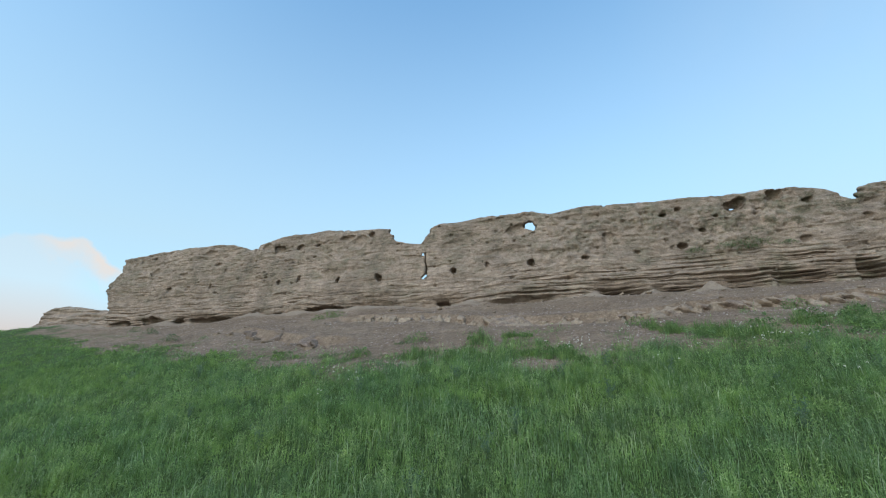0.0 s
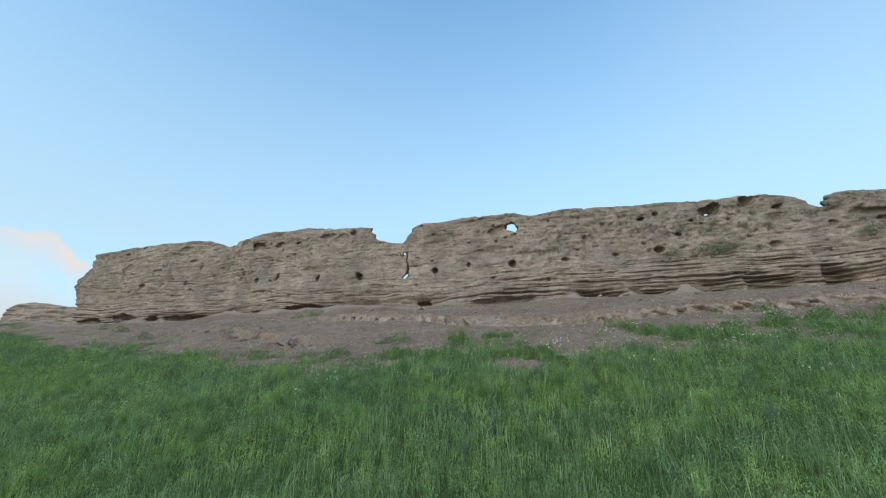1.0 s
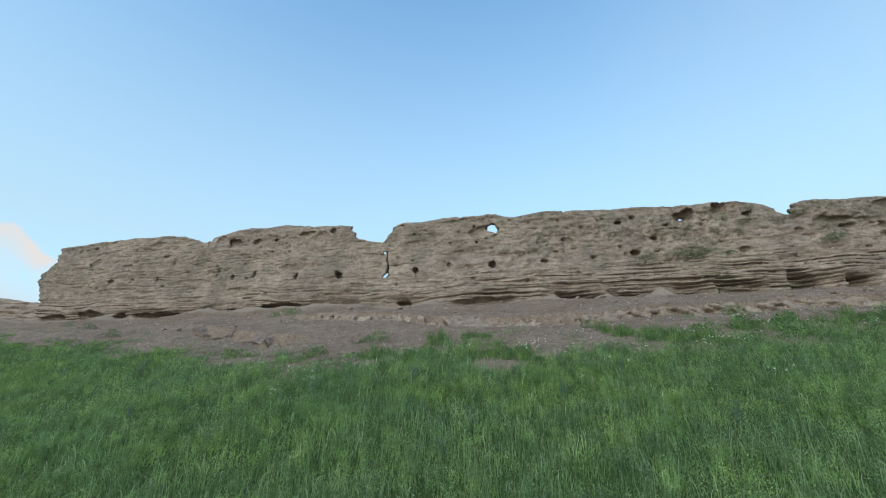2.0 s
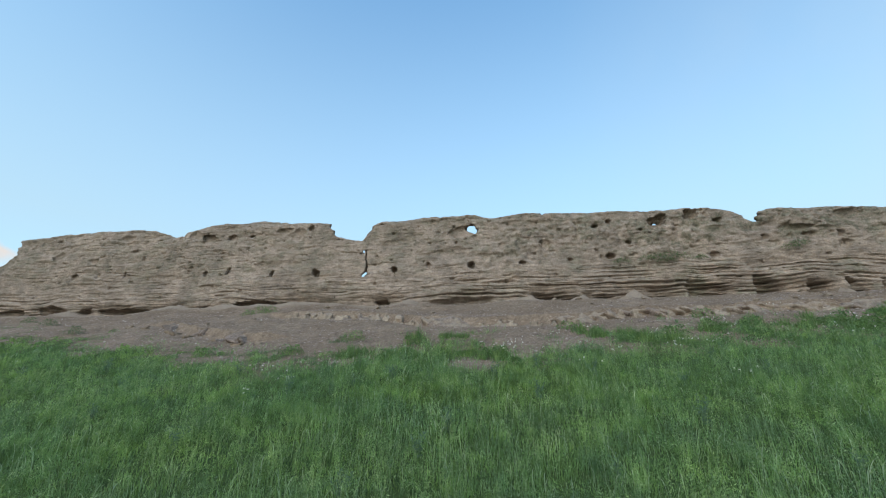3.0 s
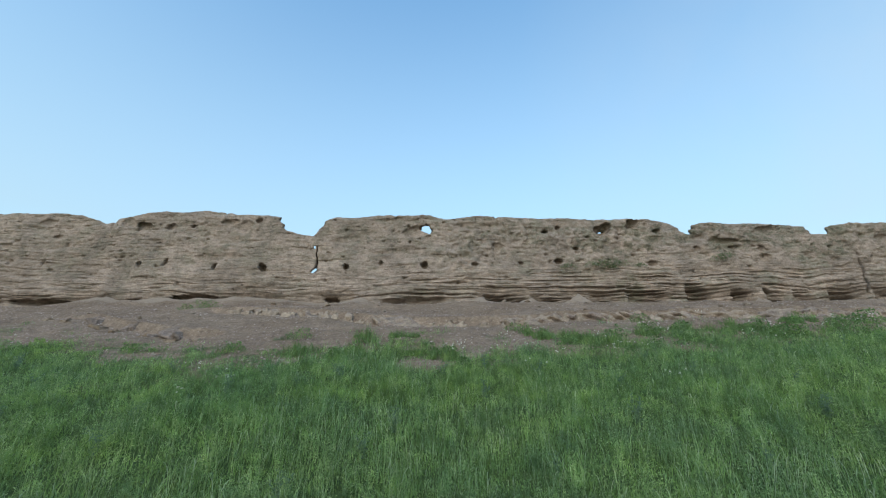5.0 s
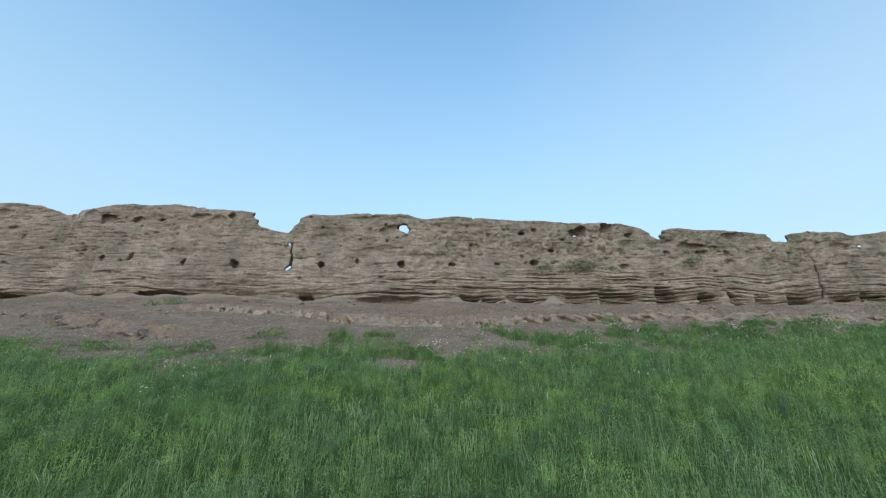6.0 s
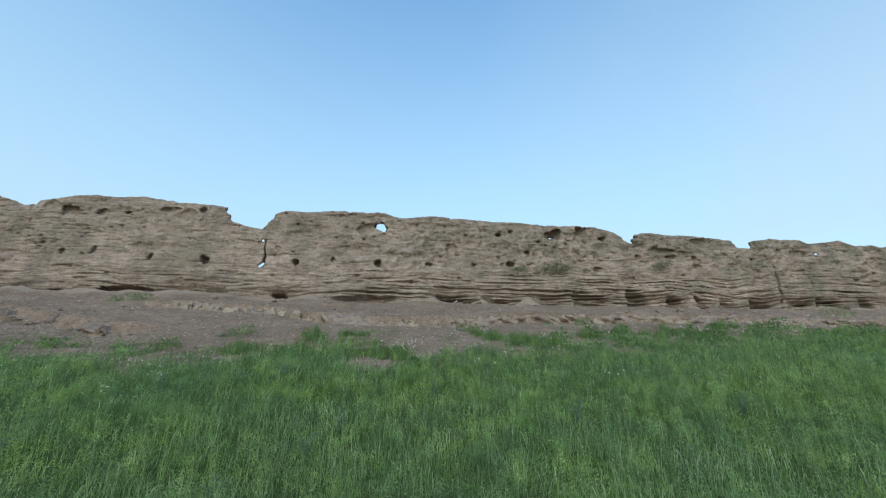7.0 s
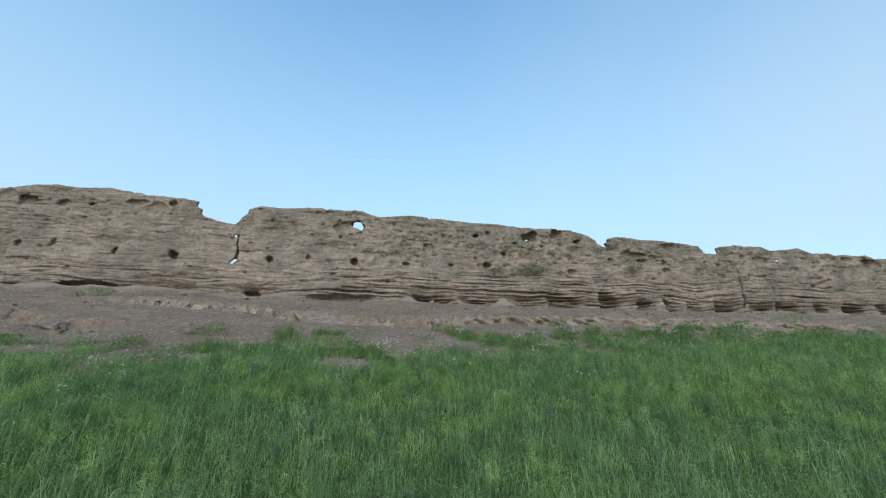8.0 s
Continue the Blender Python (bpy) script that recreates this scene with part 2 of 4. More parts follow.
CLAY = stone_material("brown_clods", (0.225, 0.17, 0.124), (0.28, 0.218, 0.162))
BANK = soil_material("bank_earth", 0.8)
BROWN_BANK = soil_material("brown_bank", 0.15)
PEBBLE = pebble_material()


# ---- shapes ----
def mesh_of(name, verts, faces, mat, smooth=False):
    """A mesh from arrays: faces is an (n, 3) or (n, 4) array, or a list of such arrays."""
    me = bpy.data.meshes.new(name)
    faces = faces if isinstance(faces, list) else [faces]
    loops = np.concatenate([f.ravel() for f in faces]).astype(np.int32)
    counts = np.concatenate([np.full(len(f), f.shape[1]) for f in faces])
    me.vertices.add(len(verts))
    me.vertices.foreach_set("co", np.ascontiguousarray(verts, dtype=np.float32).ravel())
    me.loops.add(len(loops))
    me.loops.foreach_set("vertex_index", loops)
    me.polygons.add(len(counts))
    me.polygons.foreach_set("loop_start", np.concatenate([[0], np.cumsum(counts)[:-1]]).astype(np.int32))
    if smooth:
        me.polygons.foreach_set("use_smooth", np.ones(len(counts), dtype=bool))
    me.materials.append(mat)
    me.update(calc_edges=True)
    return me


TABLES = {}


def vnoise(x, y, seed=0):
    """Smooth value noise, -1 to 1."""
    if seed not in TABLES:
        TABLES[seed] = np.random.RandomState(seed + 11).uniform(-1, 1, (256, 256)).astype(np.float32)
    r = TABLES[seed]
    xi, yi = np.floor(x).astype(np.int64), np.floor(y).astype(np.int64)
    u, v = x - xi, y - yi
    u, v = u * u * (3 - 2 * u), v * v * (3 - 2 * v)
    x0, x1, y0, y1 = xi & 255, (xi + 1) & 255, yi & 255, (yi + 1) & 255
    return (r[x0, y0] * (1 - u) + r[x1, y0] * u) * (1 - v) + (r[x0, y1] * (1 - u) + r[x1, y1] * u) * v


def fbm(x, y, octaves=4, seed=0):
    total, amp = 0.0, 0.5
    for o in range(octaves):
        total = total + amp * vnoise(x * 2 ** o + 17.3 * o, y * 2 ** o + 5.1 * o, seed + o)
        amp *= 0.5
    return total


def step(a, b, x):
    t = np.clip((x - a) / (b - a), 0, 1)
    return t * t * (3 - 2 * t)


def surface_net(s, low, size):
    """The surface of a field on a grid (below 0 is inside): vertices and quads."""
    inside = s < 0
    nx, ny, nz = s.shape
    corners = [(i, j, k) for i in (0, 1) for j in (0, 1) for k in (0, 1)]
    count = np.zeros((nx - 1, ny - 1, nz - 1), np.int8)
    for i, j, k in corners:
        count += inside[i:nx - 1 + i, j:ny - 1 + j, k:nz - 1 + k]
    cells = np.argwhere((count > 0) & (count < 8))
    values = np.stack([s[cells[:, 0] + i, cells[:, 1] + j, cells[:, 2] + k] for i, j, k in corners], 1)
    total, hits = np.zeros((len(cells), 3)), np.zeros(len(cells))
    for p in range(8):
        for q in range(p + 1, 8):
            gap = np.array(corners[q]) - corners[p]
            if np.abs(gap).sum() != 1:
                continue
            va, vb = values[:, p], values[:, q]
            cross = (va < 0) != (vb < 0)
            t = np.where(cross, va / np.where(va == vb, 1, va - vb), 0)
            total += cross[:, None] * (np.array(corners[p]) + t[:, None] * gap)
            hits += cross
    verts = (cells + total / hits[:, None]) * size + low
    ids = np.full(count.shape, -1, np.int32)
    ids[tuple(cells.T)] = np.arange(len(cells))
    quads = []
    for axis in range(3):
        b, c = (axis + 1) % 3, (axis + 2) % 3
        near, far = [slice(None)] * 3, [slice(None)] * 3
        near[axis], far[axis] = slice(0, -1), slice(1, None)
        edge = np.argwhere(inside[tuple(near)] != inside[tuple(far)])
        edge = edge[(edge[:, b] > 0) & (edge[:, c] > 0) & (edge[:, b] < s.shape[b] - 1) & (edge[:, c] < s.shape[c] - 1)]
        out = inside[tuple(near)][tuple(edge.T)]
        ring = []
        for db, dc in ((1, 1), (0, 1), (0, 0), (1, 0)):
            at = edge.copy()
            at[:, b] -= db
            at[:, c] -= dc
            ring.append(ids[tuple(at.T)])
        ring = np.stack(ring, 1)
        quads.append(np.where(out[:, None], ring, ring[:, ::-1]))
    return verts, np.concatenate(quads)


def part(name, me, parent, label=""):
    ob = new(name, me)
    ob.parent = parent
    return tagged(ob, label)


# ---- ground ----
SLOPE, FOOT = 0.3536, 14.0
# heaps of fallen earth against the foot: place, height, half width
MOUNDS = ((-18.4, 0.3, 0.5), (-13.4, 0.26, 0.7), (-11.2, 0.18, 0.6), (-9.6, 0.12, 0.5), (-8.0, 0.12, 0.5), (-3.85, 0.26, 0.5), (-0.7, 0.14, 0.6), (0.42, 0.33, 0.45), (2.12, 0.33, 0.38),
          (3.75, 0.44, 0.48), (5.0, 0.14, 0.5), (6.9, 0.08, 0.4), (8.5, 0.2, 0.4), (9.66, 0.36, 0.28), (11.72, 0.24, 0.25), (13.05, 0.2, 0.3), (14.45, 0.22, 0.25), (15.85, 0.2, 0.3), (16.95, 0.22, 0.3), (18.65, 0.2, 0.3), (19.95, 0.2, 0.3))
UPPER_LEDGE = ((-8, -6.4, -5, -3.65, -2.1, 0, 0.9, 2.6, 5, 10, 20), (11.5, 11.17, 10.93, 10.48, 9.3, 9.15, 9.3, 9.85, 10.05, 10.05, 10.1))
LOWER_LEDGE = ((-12, -9.5, -7.7, -5.8, -4.5), (10.2, 9.7, 8.76, 8.06, 8.0))
MEADOW_EDGE = ((-40, -26, -21, -15, -9.85, -7.3, -5.4, -3.9, -2.9, -2.2, -1.2, 0, 0.6, 1.3, 2.4, 4.0, 5.5, 7.8, 9, 11.2, 30),
               (16.5, 13.6, 11.4, 9.5, 7.7, 7.0, 6.5, 6.1, 6.0, 6.7, 7.2, 6.9, 7.0, 7.8, 7.4, 8.2, 8.5, 8.8, 8.7, 9.2, 9.8))


def ground_height(x, y):
    z = np.where(y < 0, 0.02 * y, SLOPE * np.clip(y, 0, FOOT))
    z = np.minimum(z, SLOPE * FOOT)
    near = step(70, 40, np.abs(x)) * step(-30, -5, y) * step(60, 30, y)
    z = z + near * (0.10 * fbm(x / 2.6, y / 2.6, 3, 40) + 0.06 * fbm(x / 0.5, y / 0.5, 3, 44) * step(6, 8, y))
    yl = np.interp(x, *UPPER_LEDGE) + 0.12
    w = step(-8, -6.8, x) * step(16, 10, x)
    z = z + 0.22 * w * (step(yl - 0.07, yl + 0.07, y) - step(yl - 1.3, yl + 1.5, y))
    yl = np.interp(x, *LOWER_LEDGE) + 0.26
    w = step(-11, -9.5, x) * step(-4.6, -5.6, x)
    z = z + 0.2 * w * (step(yl - 0.08, yl + 0.08, y) - step(yl - 1.0, yl + 1.2, y))
    for xm, hm, wm in MOUNDS:
        d = np.hypot((x - xm) / wm, np.clip(13.95 - y, 0, None) / 0.75)
        z = z + hm * (1.35 * np.exp(-1.3 * np.sqrt(d * d + 0.12)) + 0.4 * np.exp(-d * d) * fbm(x / 0.16, y / 0.16, 3, 47)) * step(16, 15, y)
    z = z - 0.15 * step(12.3, 13.8, y) * step(-6.5, -4.5, x) * step(40, 20, x) * step(17, 16, y)
    z = z - 0.16 * step(12.3, 13.8, y) * step(-3.6, -2.8, x) * step(14, 12.5, x) * step(17, 16, y)
    z = z - 0.09 * step(11.6, 13.8, y) * step(1.5, 4.5, x) * step(40, 20, x) * step(17, 16, y)
    z = z - 0.14 * step(12.3, 13.8, y) * step(-20.5, -19.5, x) * step(-13.6, -14.6, x) * step(17, 16, y)
    z = z + 0.3 * step(-22, -26, x) * step(9, 13, y) * step(60, 30, y)
    return z


def meadow_cover(x, y):
    """How thick the meadow stands, 0 to 1."""
    edge = np.interp(x, *MEADOW_EDGE) - 0.15 + 1.2 * fbm(x / 0.6, y / 0.4, 3, 60) + 0.7 * vnoise(x / 1.1, y / 0.9, 61)
    c = step(0.35, -0.6, y - edge)
    rest = np.interp(x, *MEADOW_EDGE)
    c = np.maximum(c, 0.45 * step(0.1, 0.6, fbm(x / 0.5, y / 0.3, 3, 62) * 2) * step(1.5, 0.5, y - rest))
    band = step(-1.5, -0.5, y - rest) * step(-5, -3, x)
    c = c * (1 - 0.75 * band * step(-0.05, 0.35, fbm(x / 0.45, y / 0.3, 2, 64)))
    for px, py, rx, ry in ((-0.6, 5.95, 0.6, 0.35), (1.6, 6.75, 0.6, 0.4), (-2.6, 6.1, 0.3, 0.5), (3.1, 7.5, 0.6, 0.3), (3.6, 6.9, 0.5, 0.25), (-3.4, 6.9, 0.5, 0.3)):
        c = c * step(0.5, 1.2, np.hypot((x - px) / rx, (y - py) / ry))
    return c


def spread(fine_low, fine_high, fine_step, low, high):
    """Coordinates close together in the middle and ever wider apart outwards."""
    mid = np.arange(fine_low, fine_high, fine_step)
    up, down, s = [mid[-1]], [mid[0]], fine_step
    while up[-1] < high or down[-1] > low:
        s *= 1.25
        up.append(min(up[-1] + s, high))
        down.append(max(down[-1] - s, low))
    return np.unique(np.concatenate([mid, up, down]))


gx, gy = spread(-28, 22, 0.115, -2500, 2500), spread(2.5, 14.6, 0.085, -2500, 2500)
xx, yy = np.meshgrid(gx, gy, indexing="ij")
gv = np.stack([xx, yy, ground_height(xx, yy)], -1).reshape(-1, 3)
gi = np.arange(len(gv)).reshape(xx.shape)
gq = np.stack([gi[:-1, :-1], gi[1:, :-1], gi[1:, 1:], gi[:-1, 1:]], -1).reshape(-1, 4)
ground_mesh = mesh_of("ground", gv, gq, SOIL, True)
cover = ground_mesh.attributes.new("meadow", 'FLOAT', 'POINT')
fallen = ground_mesh.attributes.new("fallen", 'FLOAT', 'POINT')
heaps = sum(hm / 0.25 * np.exp(-1.5 * np.hypot((xx - xm) / wm, np.clip(13.95 - yy, 0, None) / 0.75) ** 2) for xm, hm, wm in MOUNDS)
fallen.data.foreach_set("value", np.clip(heaps + step(13.3, 13.8, yy + 0.4 * fbm(xx / 0.5, yy / 0.5, 3, 48)) * 0.8, 0, 1).ravel().astype(np.float32))
cover.data.foreach_set("value", meadow_cover(xx, yy).ravel().astype(np.float32))
tagged(new("ground", ground_mesh), "stony pink-brown bare soil slope above a green meadow", "ground", kind="structure")

# ---- the wall ----
BASE = 4.95
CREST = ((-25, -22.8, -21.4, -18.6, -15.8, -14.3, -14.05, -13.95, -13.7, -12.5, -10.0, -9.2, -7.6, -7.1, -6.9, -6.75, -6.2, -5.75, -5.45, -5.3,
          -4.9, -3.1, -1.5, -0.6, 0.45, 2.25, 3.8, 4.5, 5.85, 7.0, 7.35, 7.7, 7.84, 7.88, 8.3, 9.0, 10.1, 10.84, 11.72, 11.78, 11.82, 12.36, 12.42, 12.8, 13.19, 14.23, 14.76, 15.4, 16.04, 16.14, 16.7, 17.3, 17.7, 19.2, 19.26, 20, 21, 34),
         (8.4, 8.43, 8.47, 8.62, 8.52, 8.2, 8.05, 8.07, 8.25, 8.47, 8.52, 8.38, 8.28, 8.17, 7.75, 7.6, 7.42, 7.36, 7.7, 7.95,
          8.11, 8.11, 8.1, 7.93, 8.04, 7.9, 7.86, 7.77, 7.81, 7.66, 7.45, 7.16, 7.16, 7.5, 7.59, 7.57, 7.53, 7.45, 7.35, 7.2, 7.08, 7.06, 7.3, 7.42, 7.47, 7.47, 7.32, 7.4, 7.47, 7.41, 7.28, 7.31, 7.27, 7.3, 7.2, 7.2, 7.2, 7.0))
# holes: place along the wall, height, half width, half height
BEAM_HOLES = ((-18.7, 6.56, 0.22, 0.17), (-17.52, 6.55, 0.18, 0.17), (-16.14, 6.51, 0.1, 0.19), (-15.87, 7.58, 0.28, 0.11), (-20.08, 8.28, 0.18, 0.08),
              (-11.41, 7.9, 0.28, 0.17), (-12.31, 6.4, 0.1, 0.15), (-11.3, 6.44, 0.11, 0.19), (-9.38, 6.29, 0.15, 0.16), (-7.51, 6.21, 0.19, 0.18),
              (-4.4, 6.19, 0.13, 0.14), (-3.12, 6.28, 0.1, 0.12), (-1.56, 6.21, 0.17, 0.17), (0.27, 6.18, 0.16, 0.09),
              (2.8, 7.4, 0.14, 0.1), (4.27, 7.15, 0.1, 0.045), (3.86, 6.75, 0.14, 0.11), (3.19, 6.25, 0.18, 0.13), (1.87, 6.19, 0.1, 0.07))
SMALL_HOLES = ((-19.19, 7.74, 0.13, 0.08), (-17.56, 7.41, 0.13, 0.08), (-15.41, 7.18, 0.1, 0.12), (-10.48, 7.9, 0.12, 0.07), (-7.94, 8.07, 0.13, 0.12),
               (-2.09, 7.08, 0.05, 0.06), (3.27, 7.53, 0.1, 0.08), (6.35, 6.11, 0.15, 0.12), (6.72, 7.34, 0.15, 0.08), (7.98, 6.65, 0.13, 0.1),
               (9.34, 6.66, 0.28, 0.11), (8.72, 6.63, 0.1, 0.12), (10.11, 6.62, 0.12, 0.11), (12.43, 6.63, 0.13, 0.1), (18.15, 7.09, 0.25, 0.11),
               (16.2, 5.9, 0.1, 0.06), (17.0, 6.2, 0.09, 0.06), (20.1, 6.0, 0.15, 0.08))
HOLLOWS = ((-19.89, 7.57, 0.31, 0.18), (-17.94, 7.25, 0.26, 0.15), (-13.14, 8.1, 0.35, 0.2), (-12.43, 7.94, 0.34, 0.19), (-9.05, 8.01, 0.38, 0.14),
           (-8.45, 7.88, 0.36, 0.26), (-1.95, 7.53, 0.42, 0.2), (1.08, 6.85, 0.2, 0.16), (10.14, 6.29, 0.2, 0.16), (10.45, 7.27, 0.34, 0.22),
           (14.26, 6.94, 0.3, 0.16), (19.12, 6.91, 0.45, 0.25), (8.9, 6.9, 0.5, 0.12), (6.6, 7.0, 0.4, 0.25), (-16.5, 8.2, 0.4, 0.18))
CAVES = ((-21.3, 5.05, 0.8, 0.13), (-19.25, 4.95, 0.75, 0.34), (-17.55, 5.02, 0.3, 0.13), (-15.7, 4.95, 1.3, 0.13), (-9.85, 5.08, 0.75, 0.1),
         (-10.5, 4.96, 0.35, 0.1), (-12.3, 4.95, 0.55, 0.08), (-4.77, 4.93, 0.3, 0.09), (4.86, 7.45, 0.28, 0.21), (5.94, 7.58, 0.28, 0.2))
# undercut bays along the foot: from, to, height of the brow at either end, depth, sharpness of the left edge
BAYS = ((-14.8, -13.3, 5.02, 4.98, 0.16, 0.3), (-7.6, -6.3, 5, 4.95, 0.14, 0.3), (-3.05, -0.75, 5.02, 5.12, 0.4, 0.4), (0.58, 2.05, 5.14, 4.98, 0.34, 0.25), (2.12, 3.2, 5.1, 4.95, 0.32, 0.2),
        (4.25, 5.4, 5.2, 5.05, 0.2, 0.3), (5.45, 6.85, 5.28, 5.05, 0.32, 0.2), (7.38, 8.2, 5.43, 5.2, 0.42, 0.05), (8.84, 9.5, 5.18, 5, 0.5, 0.05), (9.86, 10.5, 5.26, 4.99, 0.46, 0.1),
        (10.75, 11.5, 5.1, 5.02, 0.44, 0.12), (11.95, 12.9, 5.18, 4.99, 0.46, 0.1), (13.35, 14.35, 5.2, 5.14, 0.4, 0.2), (14.5, 15.5, 5.23, 5.04, 0.46, 0.1), (16.15, 16.7, 5.23, 5.09, 0.48, 0.08),
        (17.36, 18.5, 5.25, 5.06, 0.46, 0.1), (18.78, 19.7, 5.28, 5.14, 0.46, 0.1), (20.2, 21.3, 5.26, 5.14, 0.46, 0.1))
THROUGH = ((-1.52, 7.58, 0.21, 0.19), (-1.4, 7.49, 0.15, 0.13), (-5.5, 6.07, 0.075, 0.07), (-5.55, 6.02, 0.085, 0.06), (-5.6, 5.97, 0.07, 0.045), (-5.62, 6.93, 0.055, 0.1), (4.71, 7.29, 0.14, 0.035), (14.92, 6.93, 0.1, 0.07))


def ledges(x, u, seed):
    """Layers that each jut out over the one below, broken along the wall."""
    u = u + 0.4 * vnoise(x / 1.8, u / 3, seed) + 0.13 * vnoise(x / 0.35, u / 2, seed + 1)
    row = np.floor(u)
    part_way = u - row
    much = np.clip(0.35 + 1.1 * vnoise(x / 0.75 + row * 7.7, row * 3.1, seed + 2), 0, 1.2)
    return much * part_way ** 2


def wall_front(x, z):
    """How far the weathered face stands back from the wall's front plane."""
    h = z - BASE
    wav = z + 0.12 * vnoise(x / 2.3, x * 0, 5) + 0.03 * vnoise(x / 0.6, x * 0, 6)
    patch = step(-0.6, 0.3, vnoise(x / 1.6, z / 0.7, 4))
    low = step(1.35, 0.65, h + 0.3 * vnoise(x / 1.3, z / 0.9, 7)) * np.maximum(0.45 + 0.55 * patch, 0.9 * step(-3.4, -2.4, x) * step(12, 10, x))
    bedded = np.maximum(low, (0.07 + 0.33 * step(-8, -13, x)) * patch)
    f = 0.07 * h + 0.13 * fbm(x / 1.9, z / 1.2, 3, 10)
    f = f + bedded * (1 - 0.35 * step(-9, -7, x) * step(-2.2, -3.2, x) + 0.3 * step(-3, -2, x)) * (0.1 * ledges(x * 0.7, wav / 0.13, 14) + 0.07 * ledges(x * 1.2, wav / 0.075, 100))
    f = f + (0.15 + 0.3 * low) * 0.04 * vnoise(x / 0.6, wav / 0.12, 18)
    # soft lumps and scattered single ledges above
    f = f + (1 - 0.7 * low) * (0.06 * fbm(x / 0.8, z / 0.42, 5, 16) + 0.01 * vnoise(x / 0.4, z / 0.05, 9) + 0.05 * step(0.5, 0.85, vnoise(x / 0.17, z / 0.11, 17)) * step(-0.3, 0.3, vnoise(x / 1.3, z / 0.6, 21)))
    f = f + 0.05 * (1 - low) * step(0.25, 0.6, vnoise(x / 0.9, z / 0.5, 8)) * ledges(x, wav / 0.3, 110)
    crumbly = step(-2.5, -0.5, x) * step(5.7, 6.4, z) * (0.25 + 0.75 * step(7.75, 7.4, z)) * step(-0.6, 0.3, vnoise(x / 1.5, z / 0.8, 29))
    f = f + crumbly * (0.11 * fbm(x / 0.26, z / 0.3, 4, 28) + 0.04 * vnoise(x / 0.09, z / 0.12, 31))
    f = f + 0.014 * vnoise(x / 0.12, z / 0.05, 19) + 0.01 * vnoise(x / 0.05, z / 0.045, 20)
    f = f + step(0.45, 0.0, h) * (0.16 + 0.18 * vnoise(x / 0.9, x * 0, 22))
    for x0, x1, brow0, brow1, deep, soft in BAYS:
        lift = brow0 + (brow1 - brow0) * np.clip((x - x0) / (x1 - x0), 0, 1) + 0.05 * vnoise(x / 0.2, x * 0, 26)
        side = x + 0.06 * vnoise(z / 0.12, z * 0, 24) + 0.25 * np.clip(lift - z, 0, 1) * soft
        span = step(x0 - 0.5 * soft, x0 + 0.5 * soft + 0.03, side) * step(x1 + 0.1, x1 - 0.35, side)
        f = f + deep * span * (0.5 * step(lift, lift - 0.14, z) + 0.25 * step(lift - 0.1, lift - 0.4, z) + 0.12 * vnoise(x / 0.5, z / 0.045, 25) * step(lift + 0.25, lift, z) + 0.75 * ledges(x * 0.5, z / 0.1, 27) * step(lift + 0.2, lift, z))
    f = f + 0.05 * step(0.1, 0.5, vnoise(x / 1.1, wav / 0.32, 23)) * step(0.2, 0.6, h)
    f = f - 0.06 * step(0.0, 0.06, x - np.interp(z, *JOINT)) + 0.1 * np.exp(-((x + 14.02) / 0.06) ** 2) * step(7.2, 8.0, z)
    return f


# the upright joint where the far stretch of the wall begins
JOINT = ((5.1, 6.0, 6.42, 7.02, 7.6), (13.2, 13.24, 13.22, 12.88, 12.5))


def pitted(front, xs, zs, x0, x1):
    """Small pits and swallow-hole dents worn into the face, more of them in the crumbling stretch."""
    g = np.random.RandomState(int(x0 * 10) + 900)
    for i in range(int(22 * (x1 - x0))):
        px, pz = g.uniform(x0, x1), g.uniform(5.5, 8.2)
        if g.uniform() > (0.9 if -2 < px < 13 else 0.45):
            continue
        rx = 0.02 + 0.06 * g.uniform() ** 2.5
        rz, deep = rx * g.uniform(0.5, 1.0), rx * g.uniform(0.8, 1.6)
        ix, iz = slice(*np.searchsorted(xs, (px - 1.6 * rx, px + 1.6 * rx))), slice(*np.searchsorted(zs, (pz - 1.6 * rz, pz + 1.6 * rz)))
        x, z = xs[ix][:, None], zs[iz][None, :]
        d = np.hypot((x - px) / rx, (z - pz) / rz) + 0.25 * vnoise(x / (0.6 * rx), z / (0.6 * rz), 74)
        front[ix, iz] += deep * step(1.3, 0.5, d)
    return front


def smooth_max(a, b, k):
    h = np.clip(k - np.abs(a - b), 0, None) / k
    return np.maximum(a, b) + h * h * k * 0.25


